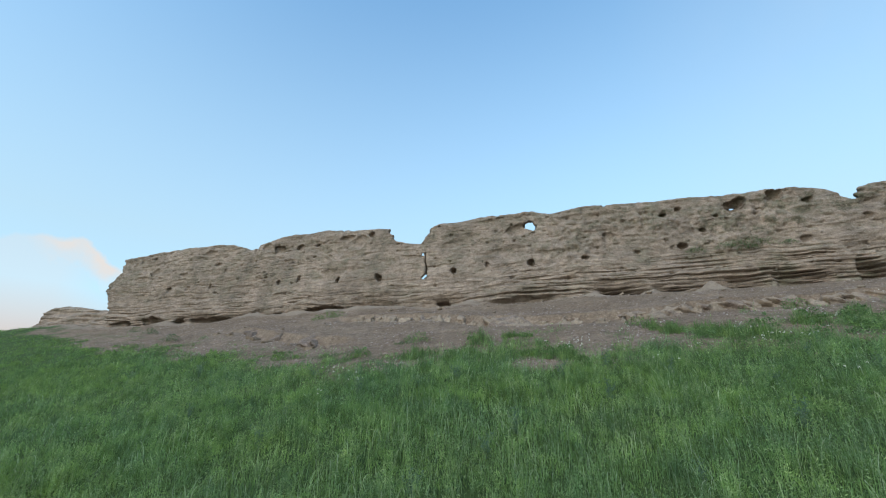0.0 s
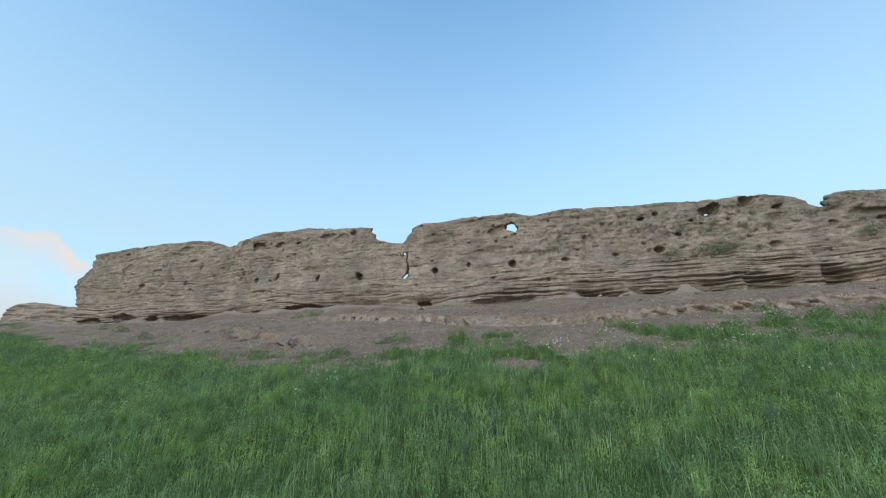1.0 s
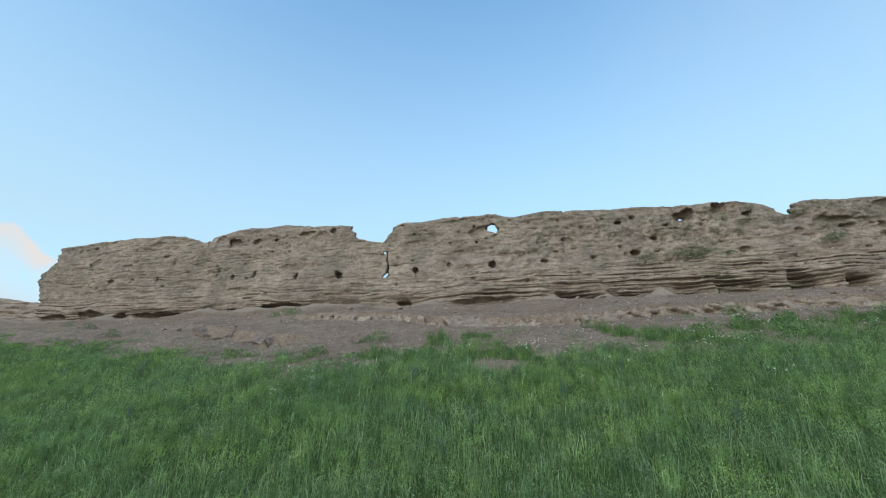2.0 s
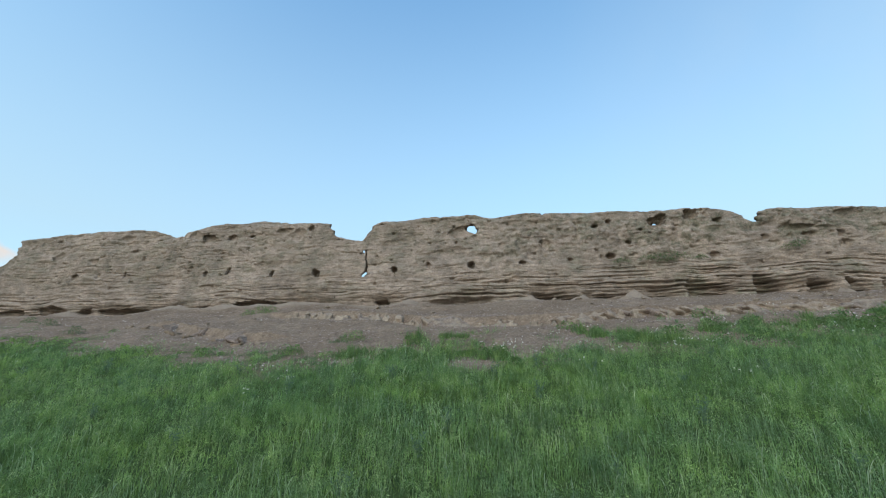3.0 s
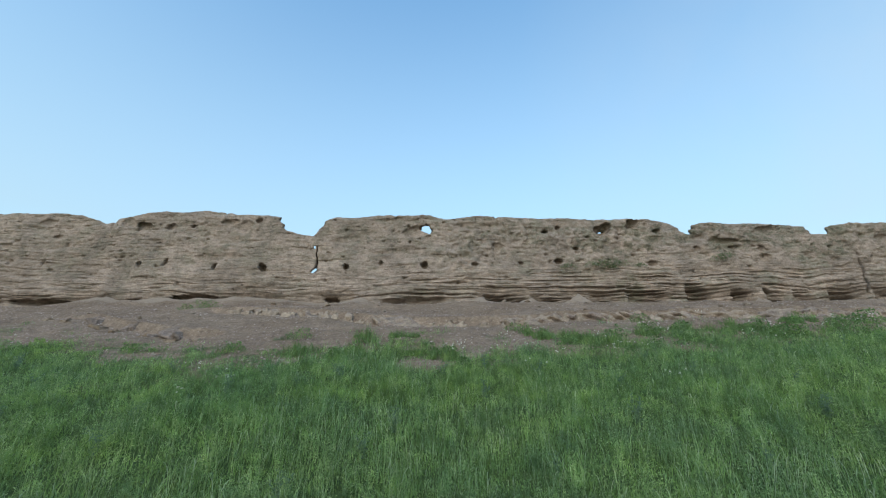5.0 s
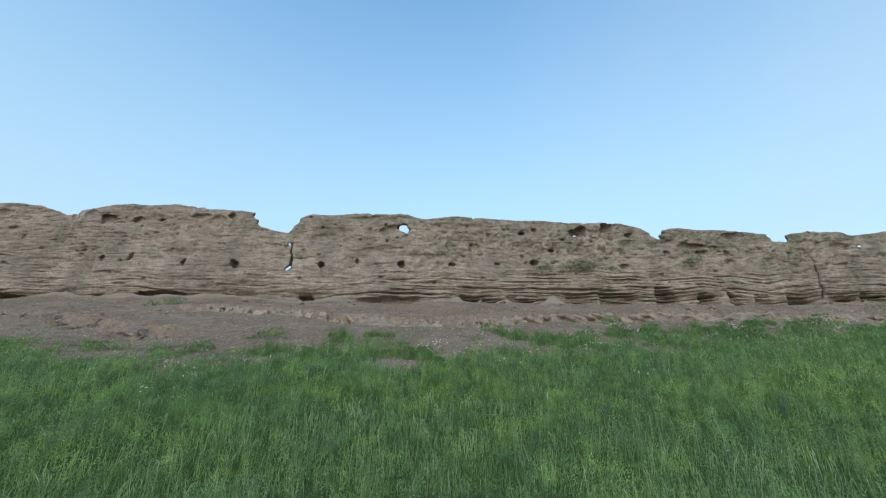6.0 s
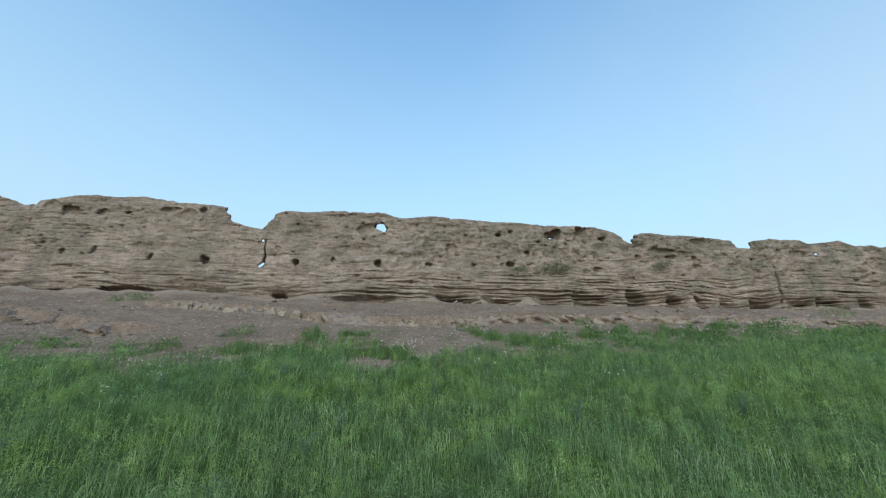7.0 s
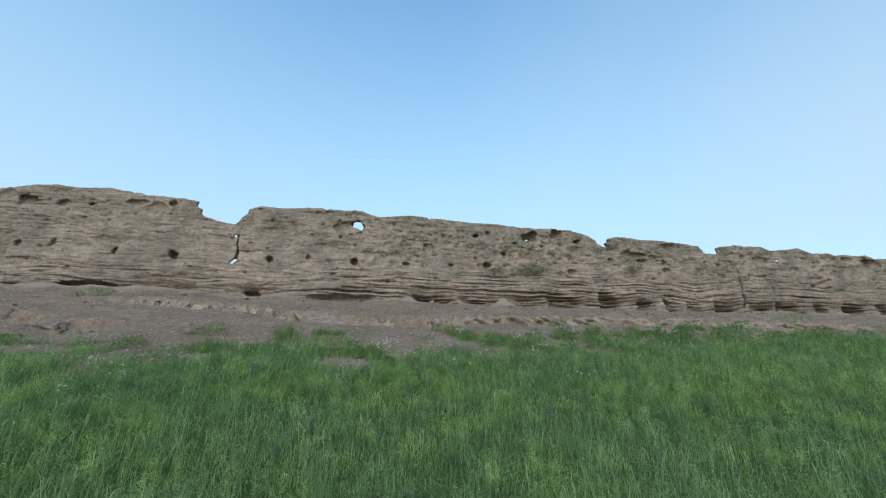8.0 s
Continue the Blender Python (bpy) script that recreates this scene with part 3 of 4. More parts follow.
def carve(s, xs, vs, zs, hole, depth, round_end, slant=(0, 0), seed=0):
    """Take a hole out of the field, in the part of the grid that it touches."""
    hx, hz, rx, rz = hole
    reach = depth + 0.3
    if slant == (0, 0):
        back = float(wall_front(np.array([hx]), np.array([hz]))[0])
        hx, hz = hx * (1 + back / FOOT), EYE[2] + (hz - EYE[2]) * (1 + back / FOOT)
    lo_x, hi_x = hx - 2 * rx - 0.1 - max(0, -slant[0] * reach), hx + 2 * rx + 0.1 + max(0, slant[0] * reach)
    ix = slice(*np.searchsorted(xs, (lo_x, hi_x)))
    iz = slice(*np.searchsorted(zs, (hz - 2 * rz - 0.1, hz + 2 * rz + 0.1 + max(0, slant[1] * reach))))
    if ix.stop - ix.start < 2:
        return
    x, v, z = xs[ix][:, None, None], vs[None, :, None], zs[iz][None, None, :]
    if slant == (0, 0):
        v = v - back
    rag = 1 + 0.28 * vnoise(x / (0.7 * rx) + hx * 7, z / (0.7 * rz), 70) + 0.12 * vnoise(x / 0.06, z / 0.035, 71)
    if not round_end:
        rag = rag * (0.88 + 0.2 * np.exp(-np.clip(v, 0, None) / 0.12))
    dx, dz = (x - hx - slant[0] * v) / (rx * rag), (z - hz - slant[1] * v) / (rz * rag)
    if round_end:
        dz = dz + 0.28 * vnoise(x / 0.3 + hx, x * 0, 72) + 0.08 * vnoise(x / 0.07, z / 0.05, 73)
        d = ((np.abs(dx) ** 2.3 + np.abs(dz) ** 2.3 + np.abs(v / depth) ** 2.3) ** (1 / 2.3) - 1) * min(rx, rz)
    else:
        d = smooth_max((np.sqrt(dx * dx + dz * dz) - 1) * min(rx, rz), v - depth + 0.35 * (x - hx) - 0.2 * (z - hz), 0.1)
    s[ix, :, iz] = np.maximum(s[ix, :, iz], -d)


DEEP = (-9.38, -7.51, -4.4, -1.56, 2.8, 3.19, 3.86)


def deep_or_not(x):
    """Some beam holes are still deep, most are worn to dents."""
    return 0.34 if x in DEEP else 0.19 if x > -13.5 else 0.13


def wall_field(x0, x1, dx, end_left=False):
    dv, dz = 0.05, 0.026
    xs = np.arange(x0 - 2 * dx, x1 + 2.5 * dx, dx)
    vs = np.arange(-0.7, 1.85, dv)
    zs = np.arange(4.2, 8.85, dz)
    x2, z2 = np.meshgrid(xs, zs, indexing="ij")
    front = pitted(wall_front(x2, z2), xs, zs, x0, x1)
    behind = 1.45 - 0.17 * (z2 - BASE) + 0.15 * fbm(x2 / 0.8, z2 / 0.5, 3, 30)
    x3, v3 = np.meshgrid(xs, vs, indexing="ij")
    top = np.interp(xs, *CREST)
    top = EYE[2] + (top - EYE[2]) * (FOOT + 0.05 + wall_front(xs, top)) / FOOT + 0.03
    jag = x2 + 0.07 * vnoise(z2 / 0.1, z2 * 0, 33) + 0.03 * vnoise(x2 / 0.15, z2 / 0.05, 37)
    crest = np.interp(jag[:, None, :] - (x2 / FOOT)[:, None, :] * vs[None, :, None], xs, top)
    wear = 0.03 * fbm(x3 / 0.5, v3 / 0.4, 3, 34) + 0.012 * vnoise(x3 / 0.08, v3 / 0.1, 38) - 0.25 * np.clip(v3 - 0.6, 0, None)
    v, z = vs[None, :, None], zs[None, None, :]
    s = np.maximum(front[:, None, :] - v, v - behind[:, None, :])
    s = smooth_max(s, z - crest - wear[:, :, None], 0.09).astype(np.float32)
    for hole in BEAM_HOLES:
        carve(s, xs, vs, zs, (*hole[:2], 0.85 * hole[2], 0.85 * hole[3]), deep_or_not(hole[0]), False)
    for hole in SMALL_HOLES:
        carve(s, xs, vs, zs, hole, 0.1 if hole[0] < -13.5 else 0.16 if hole[1] < 7.3 else 0.24, False)
    for hole in HOLLOWS:
        carve(s, xs, vs, zs, hole, 0.15, True)
    for hole in CAVES:
        carve(s, xs, vs, zs, hole, 0.42, True)
    for hole in THROUGH:
        carve(s, xs, vs, zs, hole, 3.0, False, (hole[0] / FOOT, (hole[1] - EYE[2]) / FOOT))
    # the upright crack under the saddle
    if x0 < -5 < x1 or x0 < -6 < x1:
        split = np.abs(x2 - np.interp(z2, (5.95, 6.1, 6.3, 6.65, 7.1), (-5.6, -5.59, -5.57, -5.61, -5.63)) - 0.03 * vnoise(z2 / 0.1, z2 * 0, 35)) - np.interp(z2, (5.95, 6.1, 6.25, 6.6, 7.1), (0.02, 0.085, 0.045, 0.03, 0.015))
        split = np.maximum(split, np.maximum(5.98 - z2, z2 - 7.08))
        s = np.maximum(s, -np.maximum(split[:, None, :], v - 0.7))
    if x0 < 13 < x1:
        split = np.abs(x2 - np.interp(z2, *JOINT) - 0.03 * vnoise(z2 / 0.15, z2 * 0, 39)) - np.interp(z2, (5.0, 6.2, 6.7), (0.028, 0.02, 0.0))
        split = np.maximum(split, np.maximum(5.05 - z2, z2 - 6.6))
        s = np.maximum(s, -np.maximum(split[:, None, :], v - 0.65))
    x = xs[:, None, None]
    if end_left:
        edge = np.interp(z2, (4.9, 5.3, 6.3, 6.8, 7.25, 7.45, 7.75, 7.9, 8.5), (-22.5, -22.75, -23.0, -23.4, -23.4, -23.15, -22.95, -22.8, -22.95)) + 0.12 * vnoise(z2 / 0.12, z2 * 0, 36) + 0.25 * (front - 0.2)
        s = smooth_max(s, (edge[:, None, :] - x) + 0.12 * np.clip(v - 0.3, 0, None), 0.2)
    else:
        s = np.maximum(s, x0 - x)
    s = np.maximum(s, np.maximum(x - x1, 4.3 - z))
    return surface_net(s, np.array((xs[0], FOOT + vs[0], zs[0])), np.array((dx, dv, dz)))


wall = tagged(new("earth_wall"), "ruined rammed-earth wall, weathered in layers, pierced by beam holes", "ruined wall")
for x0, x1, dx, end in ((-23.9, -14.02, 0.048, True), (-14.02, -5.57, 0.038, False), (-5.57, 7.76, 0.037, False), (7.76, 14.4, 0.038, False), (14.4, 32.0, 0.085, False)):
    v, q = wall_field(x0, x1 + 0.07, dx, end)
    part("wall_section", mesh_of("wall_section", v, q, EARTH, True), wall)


def low_remnant():
    """The worn stub of the wall past its end."""
    dx, dv, dz = 0.06, 0.07, 0.03
    xs, vs, zs = np.arange(-29.6, -21.0, dx), np.arange(-0.3, 2.6, dv), np.arange(4.6, 6.8, dz)
    x2, z2 = np.meshgrid(xs, zs, indexing="ij")
    tilt = z2 + 0.05 * (x2 + 25)
    front = 0.3 + 0.35 * (z2 - 5) + 0.10 * fbm(x2 / 1.2, z2 / 0.5, 3, 80) + 0.09 * vnoise(x2 / 1.2, tilt / 0.12, 81) + 0.05 * vnoise(x2 / 0.5, tilt / 0.06, 82)
    rim = np.interp(xs, (-29.2, -28.9, -28.4, -27.3, -26.2, -25.1, -23.1), (6.1, 6.4, 6.62, 6.66, 6.5, 6.32, 6.02)) + 0.03 * vnoise(xs / 0.3, xs * 0, 83)
    v, z, x = vs[None, :, None], zs[None, None, :], xs[:, None, None]
    s = np.maximum(front[:, None, :] - v, v - 2.2)
    s = smooth_max(s, z - rim[:, None, None] + 0.1 * v, 0.15)
    edge = -29.15 + 0.12 * vnoise(z2 / 0.13, z2 * 0, 84)
    s = smooth_max(s, np.maximum(edge[:, None, :] - x, x + 21.4), 0.15)
    s = np.maximum(s, 4.7 - z)
    return surface_net(s, np.array((xs[0], FOOT + vs[0], zs[0])), np.array((dx, dv, dz)))


v, q = low_remnant()
tagged(new("wall_remnant", mesh_of("wall_remnant", v, q, EARTH, True)), "low worn stub of layered earth wall in the grass", "ruined wall")


# ---- meadow ----
def blades(x, y, z, height, width, rng, bend=0.35):
    """Tapered, bent blades, three triangles each."""
    n = len(x)
    a = rng.uniform(0, 2 * np.pi, n) + 4 * vnoise(x / 0.3, y / 0.3, 98)
    lean = (0.05 + bend * rng.uniform(0, 1, n) ** 1.5) * height
    face = rng.uniform(0, np.pi, n)
    wx, wy = np.cos(face) * width / 2, np.sin(face) * width / 2
    lx, ly = np.cos(a) * lean, np.sin(a) * lean
    base = np.stack([x, y, z], 1)
    side = np.stack([wx, wy, np.zeros(n)], 1)
    mid = base + np.stack([lx * 0.35, ly * 0.35, height * 0.55], 1)
    tip = base + np.stack([lx, ly, height * rng.uniform(0.88, 1, n)], 1)
    v = np.stack([base - side, base + side, mid + side * 0.8, mid - side * 0.8, tip], 1).reshape(-1, 3)
    o = (np.arange(n) * 5)[:, None]
    return v, np.concatenate([o + np.array([0, 1, 2, 3])]), np.concatenate([o + np.array([3, 2, 4])])


def seed_stalks(x, y, z, height, rng):
    """Thin stems that carry a narrow seed head."""
    n = len(x)
    a, lean = rng.uniform(0, 2 * np.pi, n), rng.uniform(0.1, 0.7, n) * height
    face = rng.uniform(0, np.pi, n)
    side = np.stack([np.cos(face), np.sin(face), np.zeros(n)], 1)
    lx, ly = np.cos(a) * lean, np.sin(a) * lean
    base = np.stack([x, y, z], 1)
    neck = base + np.stack([lx * 0.6, ly * 0.6, height * 0.72], 1)
    belly = base + np.stack([lx * 0.8, ly * 0.8, height * 0.83], 1)
    tip = base + np.stack([lx * 1.15, ly * 1.15, height], 1)
    w, b = 0.0012, rng.uniform(0.0018, 0.004, n)[:, None]
    v = np.stack([base - side * w, base + side * w, neck + side * w, neck - side * w, belly + side * b, tip, belly - side * b], 1).reshape(-1, 3)
    o = (np.arange(n) * 7)[:, None]
    return v, o + np.array([0, 1, 2, 3]), np.concatenate([o + np.array([3, 2, 4]), o + np.array([3, 4, 6]), o + np.array([6, 4, 5])])


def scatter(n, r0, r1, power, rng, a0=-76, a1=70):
    """Places round the camera, by default over its view, thinner with distance from it."""
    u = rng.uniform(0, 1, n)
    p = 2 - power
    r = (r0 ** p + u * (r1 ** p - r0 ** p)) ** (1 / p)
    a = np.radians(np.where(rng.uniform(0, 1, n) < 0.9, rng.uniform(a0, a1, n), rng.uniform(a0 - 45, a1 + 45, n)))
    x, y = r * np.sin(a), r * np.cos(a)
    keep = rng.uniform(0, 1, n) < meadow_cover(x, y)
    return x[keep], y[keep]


rng = np.random.RandomState(7)


def meadow_height(x, y):
    return np.clip(1 + 0.6 * fbm(x / 1.1, y / 1.1, 3, 90) + 0.95 * vnoise(x / 0.24, y / 0.24, 93), 0.35, 2.1) * (0.58 + 0.42 * step(0.1, -0.9, y - np.interp(x, *MEADOW_EDGE)))


def thinned(x, y):
    """Leaves out most of what would stand in the gaps between the meadow's clumps."""
    keep = vnoise(x / 0.34, y / 0.34, 134) + 0.6 * vnoise(x / 0.13, y / 0.13, 135) > rng.uniform(-1.3, 0.25, len(x))
    return x[keep], y[keep]


def straws(x, y, z, height, width, rng):
    """Single-triangle blades for the grass farther off."""
    n = len(x)
    a, face = rng.uniform(0, 2 * np.pi, n), rng.uniform(0, np.pi, n)
    lean = rng.uniform(0.2, 1.3, n) * height
    base = np.stack([x, y, z], 1)
    side = np.stack([np.cos(face) * width / 2, np.sin(face) * width / 2, np.zeros(n)], 1)
    tip = base + np.stack([np.cos(a) * lean, np.sin(a) * lean, height], 1)
    return np.stack([base - side, base + side, tip], 1).reshape(-1, 3), (np.arange(n) * 3)[:, None] + np.array([0, 1, 2])


def grow(name, kind_of, x, y, h, mat, label, **more):
    out = kind_of(x, y, ground_height(x, y) - 0.01, h, rng=rng, **more)
    return tagged(new(name, mesh_of(name, out[0], list(out[1:]), mat)), label, "grass", kind="stuff")


def leaf_bits(x, y, z, height, size, rng):
    """Small leaves of the meadow's herbs, turned every way."""
    n = len(x)
    c = np.stack([x, y, z + height], 1)
    t = rng.normal(size=(n, 3))
    t /= np.linalg.norm(t, axis=1)[:, None]
    u = np.cross(t, rng.normal(size=(n, 3)))
    u /= np.linalg.norm(u, axis=1)[:, None]
    l = size[:, None]
    v = np.stack([c - t * l * 1.3, c + u * l * 0.2, c + t * l * 1.3, c - u * l * 0.2], 1).reshape(-1, 3)
    return v, (np.arange(n) * 4)[:, None] + np.array([0, 1, 2, 3])


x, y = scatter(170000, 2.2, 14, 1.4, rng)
keep = vnoise(x / 0.5, y / 0.5, 97) > rng.uniform(-1.1, 0.8, len(x))
x, y = x[keep], y[keep]
h = rng.uniform(0.02, 0.12, len(x)) * meadow_height(x, y)
grow("meadow_herbs", leaf_bits, x, y, h, GRASS, "small-leaved green herbs among the grass", size=rng.uniform(0.006, 0.014, len(x)) * (0.6 + np.hypot(x, y) / 8))

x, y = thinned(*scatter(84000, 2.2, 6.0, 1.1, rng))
h = rng.uniform(0.035, 0.1, len(x)) * meadow_height(x, y)
grow("meadow_grass", blades, x, y, h, GRASS, "dense short green meadow grass on the slope", width=rng.uniform(0.002, 0.0045, len(x)) * (0.6 + np.hypot(x, y) / 5), bend=1.4)

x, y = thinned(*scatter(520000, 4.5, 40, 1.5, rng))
h = rng.uniform(0.04, 0.11, len(x)) * meadow_height(x, y)
grow("upper_meadow_grass", straws, x, y, h, GRASS, "short green grass towards the top of the slope", width=rng.uniform(0.004, 0.008, len(x)) * (0.5 + np.hypot(x, y) / 9))

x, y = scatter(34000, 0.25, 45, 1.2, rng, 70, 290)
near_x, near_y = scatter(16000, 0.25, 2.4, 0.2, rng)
x, y = np.concatenate([x, near_x]), np.concatenate([y, near_y])
h = rng.uniform(0.06, 0.16, len(x))
grow("lower_meadow_grass", straws, x, y, h, GRASS, "short green grass on the flat below the slope", width=rng.uniform(0.008, 0.014, len(x)))

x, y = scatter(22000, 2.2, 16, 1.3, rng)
keep = vnoise(x / 0.9, y / 0.9, 95) + 0.6 * vnoise(x / 0.2, y / 0.2, 96) > rng.uniform(-0.6, 1.1, len(x))
x, y = x[keep], y[keep]
h = rng.uniform(0.07, 0.16, len(x)) * meadow_height(x, y)
grow("seed_stalks", seed_stalks, x, y, h, STRAW, "pale green grass stalks with narrow seed heads")


def cushions(x, y, per, rng):
    """Soft domes of small leaves, one at each place: their leaves' places and heights."""
    r = rng.uniform(0.05, 0.13, len(x))
    h = r * rng.uniform(0.8, 1.7, len(x)) * np.clip(meadow_height(x, y), 0.5, 1.3)
    x, y, r, h = (np.repeat(q, per) for q in (x, y, r, h))
    n = len(x)
    a, d = rng.uniform(0, 2 * np.pi, n), np.sqrt(rng.uniform(0, 1, n))
    up = h * np.sqrt(np.clip(1 - d * d, 0, 1)) * rng.uniform(0.55, 1.1, n)
    return x + np.cos(a) * d * r, y + np.sin(a) * d * r, up


def leaflets(x, y, z, height, size, rng):
    """Three-cornered leaflets, turned mostly upwards."""
    n = len(x)
    c = np.stack([x, y, z + height], 1)
    t = rng.normal(size=(n, 3)) + np.array([0, 0, 0.9])
    t /= np.linalg.norm(t, axis=1)[:, None]
    u = np.cross(t, rng.normal(size=(n, 3)))
    u /= np.linalg.norm(u, axis=1)[:, None]
    l = size[:, None]
    return np.stack([c - u * l * 0.22, c + u * l * 0.22, c + t * l * 2.4], 1).reshape(-1, 3), (np.arange(n) * 3)[:, None] + np.array([0, 1, 2])


x, y = thinned(*scatter(4200, 2.4, 16, 1.1, rng))
x, y, h = cushions(x, y, 60, rng)
grow("meadow_cushions", leaflets, x, y, h, GRASS, "soft green cushions of small-leaved herbs", size=rng.uniform(0.006, 0.012, len(x)) * (0.5 + np.hypot(x, y) / 8))


def feathered_stems(x, y, z, height, rng, bits=7, lean=0.6):
    """Upright stems set with small pale leaves and seeds up their length."""
    n = len(x)
    a, lean = rng.uniform(0, 2 * np.pi, n), rng.uniform(0, lean, n) * height
    base = np.stack([x, y, z], 1)
    tip = base + np.stack([np.cos(a) * lean, np.sin(a) * lean, height], 1)
    face = rng.uniform(0, np.pi, n)
    far = 0.7 + np.hypot(x, y) / 9
    side = np.stack([np.cos(face), np.sin(face), 0 * face], 1) * (0.0016 * far)[:, None]
    stem = np.stack([base - side, base + side, tip], 1).reshape(-1, 3)
    along = np.repeat(np.linspace(0.35, 1.0, bits)[None], n, 0) + rng.uniform(-0.04, 0.04, (n, bits))
    c = (base[:, None] + (tip - base)[:, None] * along[..., None]).reshape(-1, 3)
    m = len(c)
    t = rng.normal(size=(m, 3)) * np.array([1, 1, 0.5]) + np.array([0, 0, 0.8])
    t /= np.linalg.norm(t, axis=1)[:, None]
    u = np.cross(t, rng.normal(size=(m, 3)))
    u /= np.linalg.norm(u, axis=1)[:, None]
    l = (rng.uniform(0.01, 0.022, m) * np.repeat(far, bits) * (1.25 - 0.6 * along.ravel()))[:, None]
    leaf = np.stack([c, c + t * l * 0.6 + u * l * 0.15, c + t * l * 1.25, c + t * l * 0.6 - u * l * 0.15], 1).reshape(-1, 3)
    return np.concatenate([stem, leaf]), (np.arange(n) * 3)[:, None] + np.array([0, 1, 2]), 3 * n + (np.arange(m) * 4)[:, None] + np.array([0, 1, 2, 3])


x, y = scatter(8700, 2.3, 13, 1.15, rng)
keep = vnoise(x / 0.9, y / 0.9, 130) + 0.9 * vnoise(x / 0.2, y / 0.2, 131) > rng.uniform(-1.2, 0.6, len(x))
x, y = np.repeat(x[keep], 4), np.repeat(y[keep], 4)
x, y = x + rng.normal(0, 0.05, len(x)), y + rng.normal(0, 0.05, len(x))
h = rng.uniform(0.09, 0.24, len(x)) * np.clip(meadow_height(x, y), 0.35, 1.3) * (1 + 0.3 * step(0, 2, x))
grow("feathered_stems", feathered_stems, x, y, h, STRAW, "thin upright stems with small pale green leaves")

x, y = scatter(2600, 2.2, 9.5, 1.2, rng)
x, y = np.repeat(x, 9), np.repeat(y, 9)
tall = np.repeat(rng.uniform(0.13, 0.29, len(x) // 9), 9)
x, y = x + rng.normal(0, 0.028, len(x)), y + rng.normal(0, 0.028, len(x))
h = tall * rng.uniform(0.6, 1.0, len(x)) * (0.5 + 0.5 * step(0.1, -1.2, y - np.interp(x, *MEADOW_EDGE)))
grow("stem_clumps", feathered_stems, x, y, h, STRAW, "upright clumps of pale feathery stems", bits=8, lean=0.28)

x, y = scatter(2300, 4.5, 13, 0.3, rng)
x, y = np.repeat(x, 10), np.repeat(y, 10)
tall = np.repeat(rng.uniform(0.1, 0.3, len(x) // 10), 10)
x, y = x + rng.normal(0, 0.06, len(x)), y + rng.normal(0, 0.05, len(x))
h = tall * rng.uniform(0.5, 1.0, len(x)) * (0.6 + 0.4 * step(0.1, -1.0, y - np.interp(x, *MEADOW_EDGE)))
grow("herb_clumps", feathered_stems, x, y, h, GRASS, "bushy green herb clumps in the upper meadow", bits=7, lean=0.5)


def nodding_stalks(x, y, z, height, rng):
    """Grass stalks whose pale, soft heads bend over at the tip: a stem and a tapered, curved head."""
    n = len(x)
    a = rng.uniform(0, 2 * np.pi, n)
    lean, nod = rng.uniform(0.03, 0.3, n) * height, rng.uniform(0.1, 0.9, n)
    way = np.stack([np.cos(a), np.sin(a), 0 * a], 1)
    base = np.stack([x, y, z], 1)
    up = np.array([0, 0, 1.0])
    face = rng.uniform(0, np.pi, n)
    side = np.stack([np.cos(face), np.sin(face), 0 * face], 1)
    neck = base + way * (lean * 0.6)[:, None] + up * (height * 0.62)[:, None]
    head = height * rng.uniform(0.28, 0.45, n)
    wide = rng.uniform(0.0012, 0.0028, n) * (0.7 + np.hypot(x, y) / 8)
    rows, w = [base, neck], [0.0014 + 0 * wide, 0.0014 + 0 * wide]
    for k, share in ((0.3, 1.0), (0.65, 0.85), (1.0, 0.1)):
        rows.append(neck + way * (lean * 0.4 * k + head * nod * 0.55 * k * k)[:, None] + up * (head * (k - 0.6 * nod * k ** 2.5))[:, None])
        w.append(wide * share)
    v = np.stack([p + side * q[:, None] * e for p, q in zip(rows, w) for e in (-1, 1)], 1).reshape(-1, 3)
    o = (np.arange(n) * 10)[:, None]
    return v, np.concatenate([o + np.array([2 * i, 2 * i + 1, 2 * i + 3, 2 * i + 2]) for i in range(4)])


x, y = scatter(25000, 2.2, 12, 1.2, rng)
keep = vnoise(x / 0.8, y / 0.8, 132) + 0.8 * vnoise(x / 0.22, y / 0.22, 133) > rng.uniform(-0.9, 0.9, len(x))
x, y = x[keep], y[keep]
h = rng.uniform(0.09, 0.2, len(x)) * np.clip(meadow_height(x, y), 0.35, 1.3)
grow("nodding_stalks", nodding_stalks, x, y, h, SEED, "soft pale grass stalks with nodding heads")


# ---- stones of the ledges ----
def clod_mesh(seed, mat):
    """A weathered block: a rounded box, chipped and uneven."""
    bm = bmesh.new()
    bmesh.ops.create_cube(bm, size=1)
    bmesh.ops.bevel(bm, geom=bm.edges[:], offset=0.22, segments=2, affect='EDGES')
    bmesh.ops.subdivide_edges(bm, edges=bm.edges[:], cuts=2, use_grid_fill=True)
    for v in bm.verts:
        p = v.co * 2.1 + Vector((seed * 9.1, 0, 0))
        v.co += v.co.normalized() * (0.3 * noise.noise(p) + 0.2 * noise.noise(p * 2.4) + 0.1 * noise.noise(p * 5.5) + 0.07 * noise.noise(p * 11))
    me = bpy.data.meshes.new("stone")
    bm.to_mesh(me)
    bm.free()
    me.materials.append(mat)
    me.polygons.foreach_set("use_smooth", [True] * len(me.polygons))
    return me


def height_at(x, y):
    return float(ground_height(np.array([x]), np.array([y]))[0])


CLODS = [clod_mesh(i, BLOCK) for i in range(6)]
DULL_CLODS = [clod_mesh(i + 6, CLAY) for i in range(4)]
pick = random.Random(5)


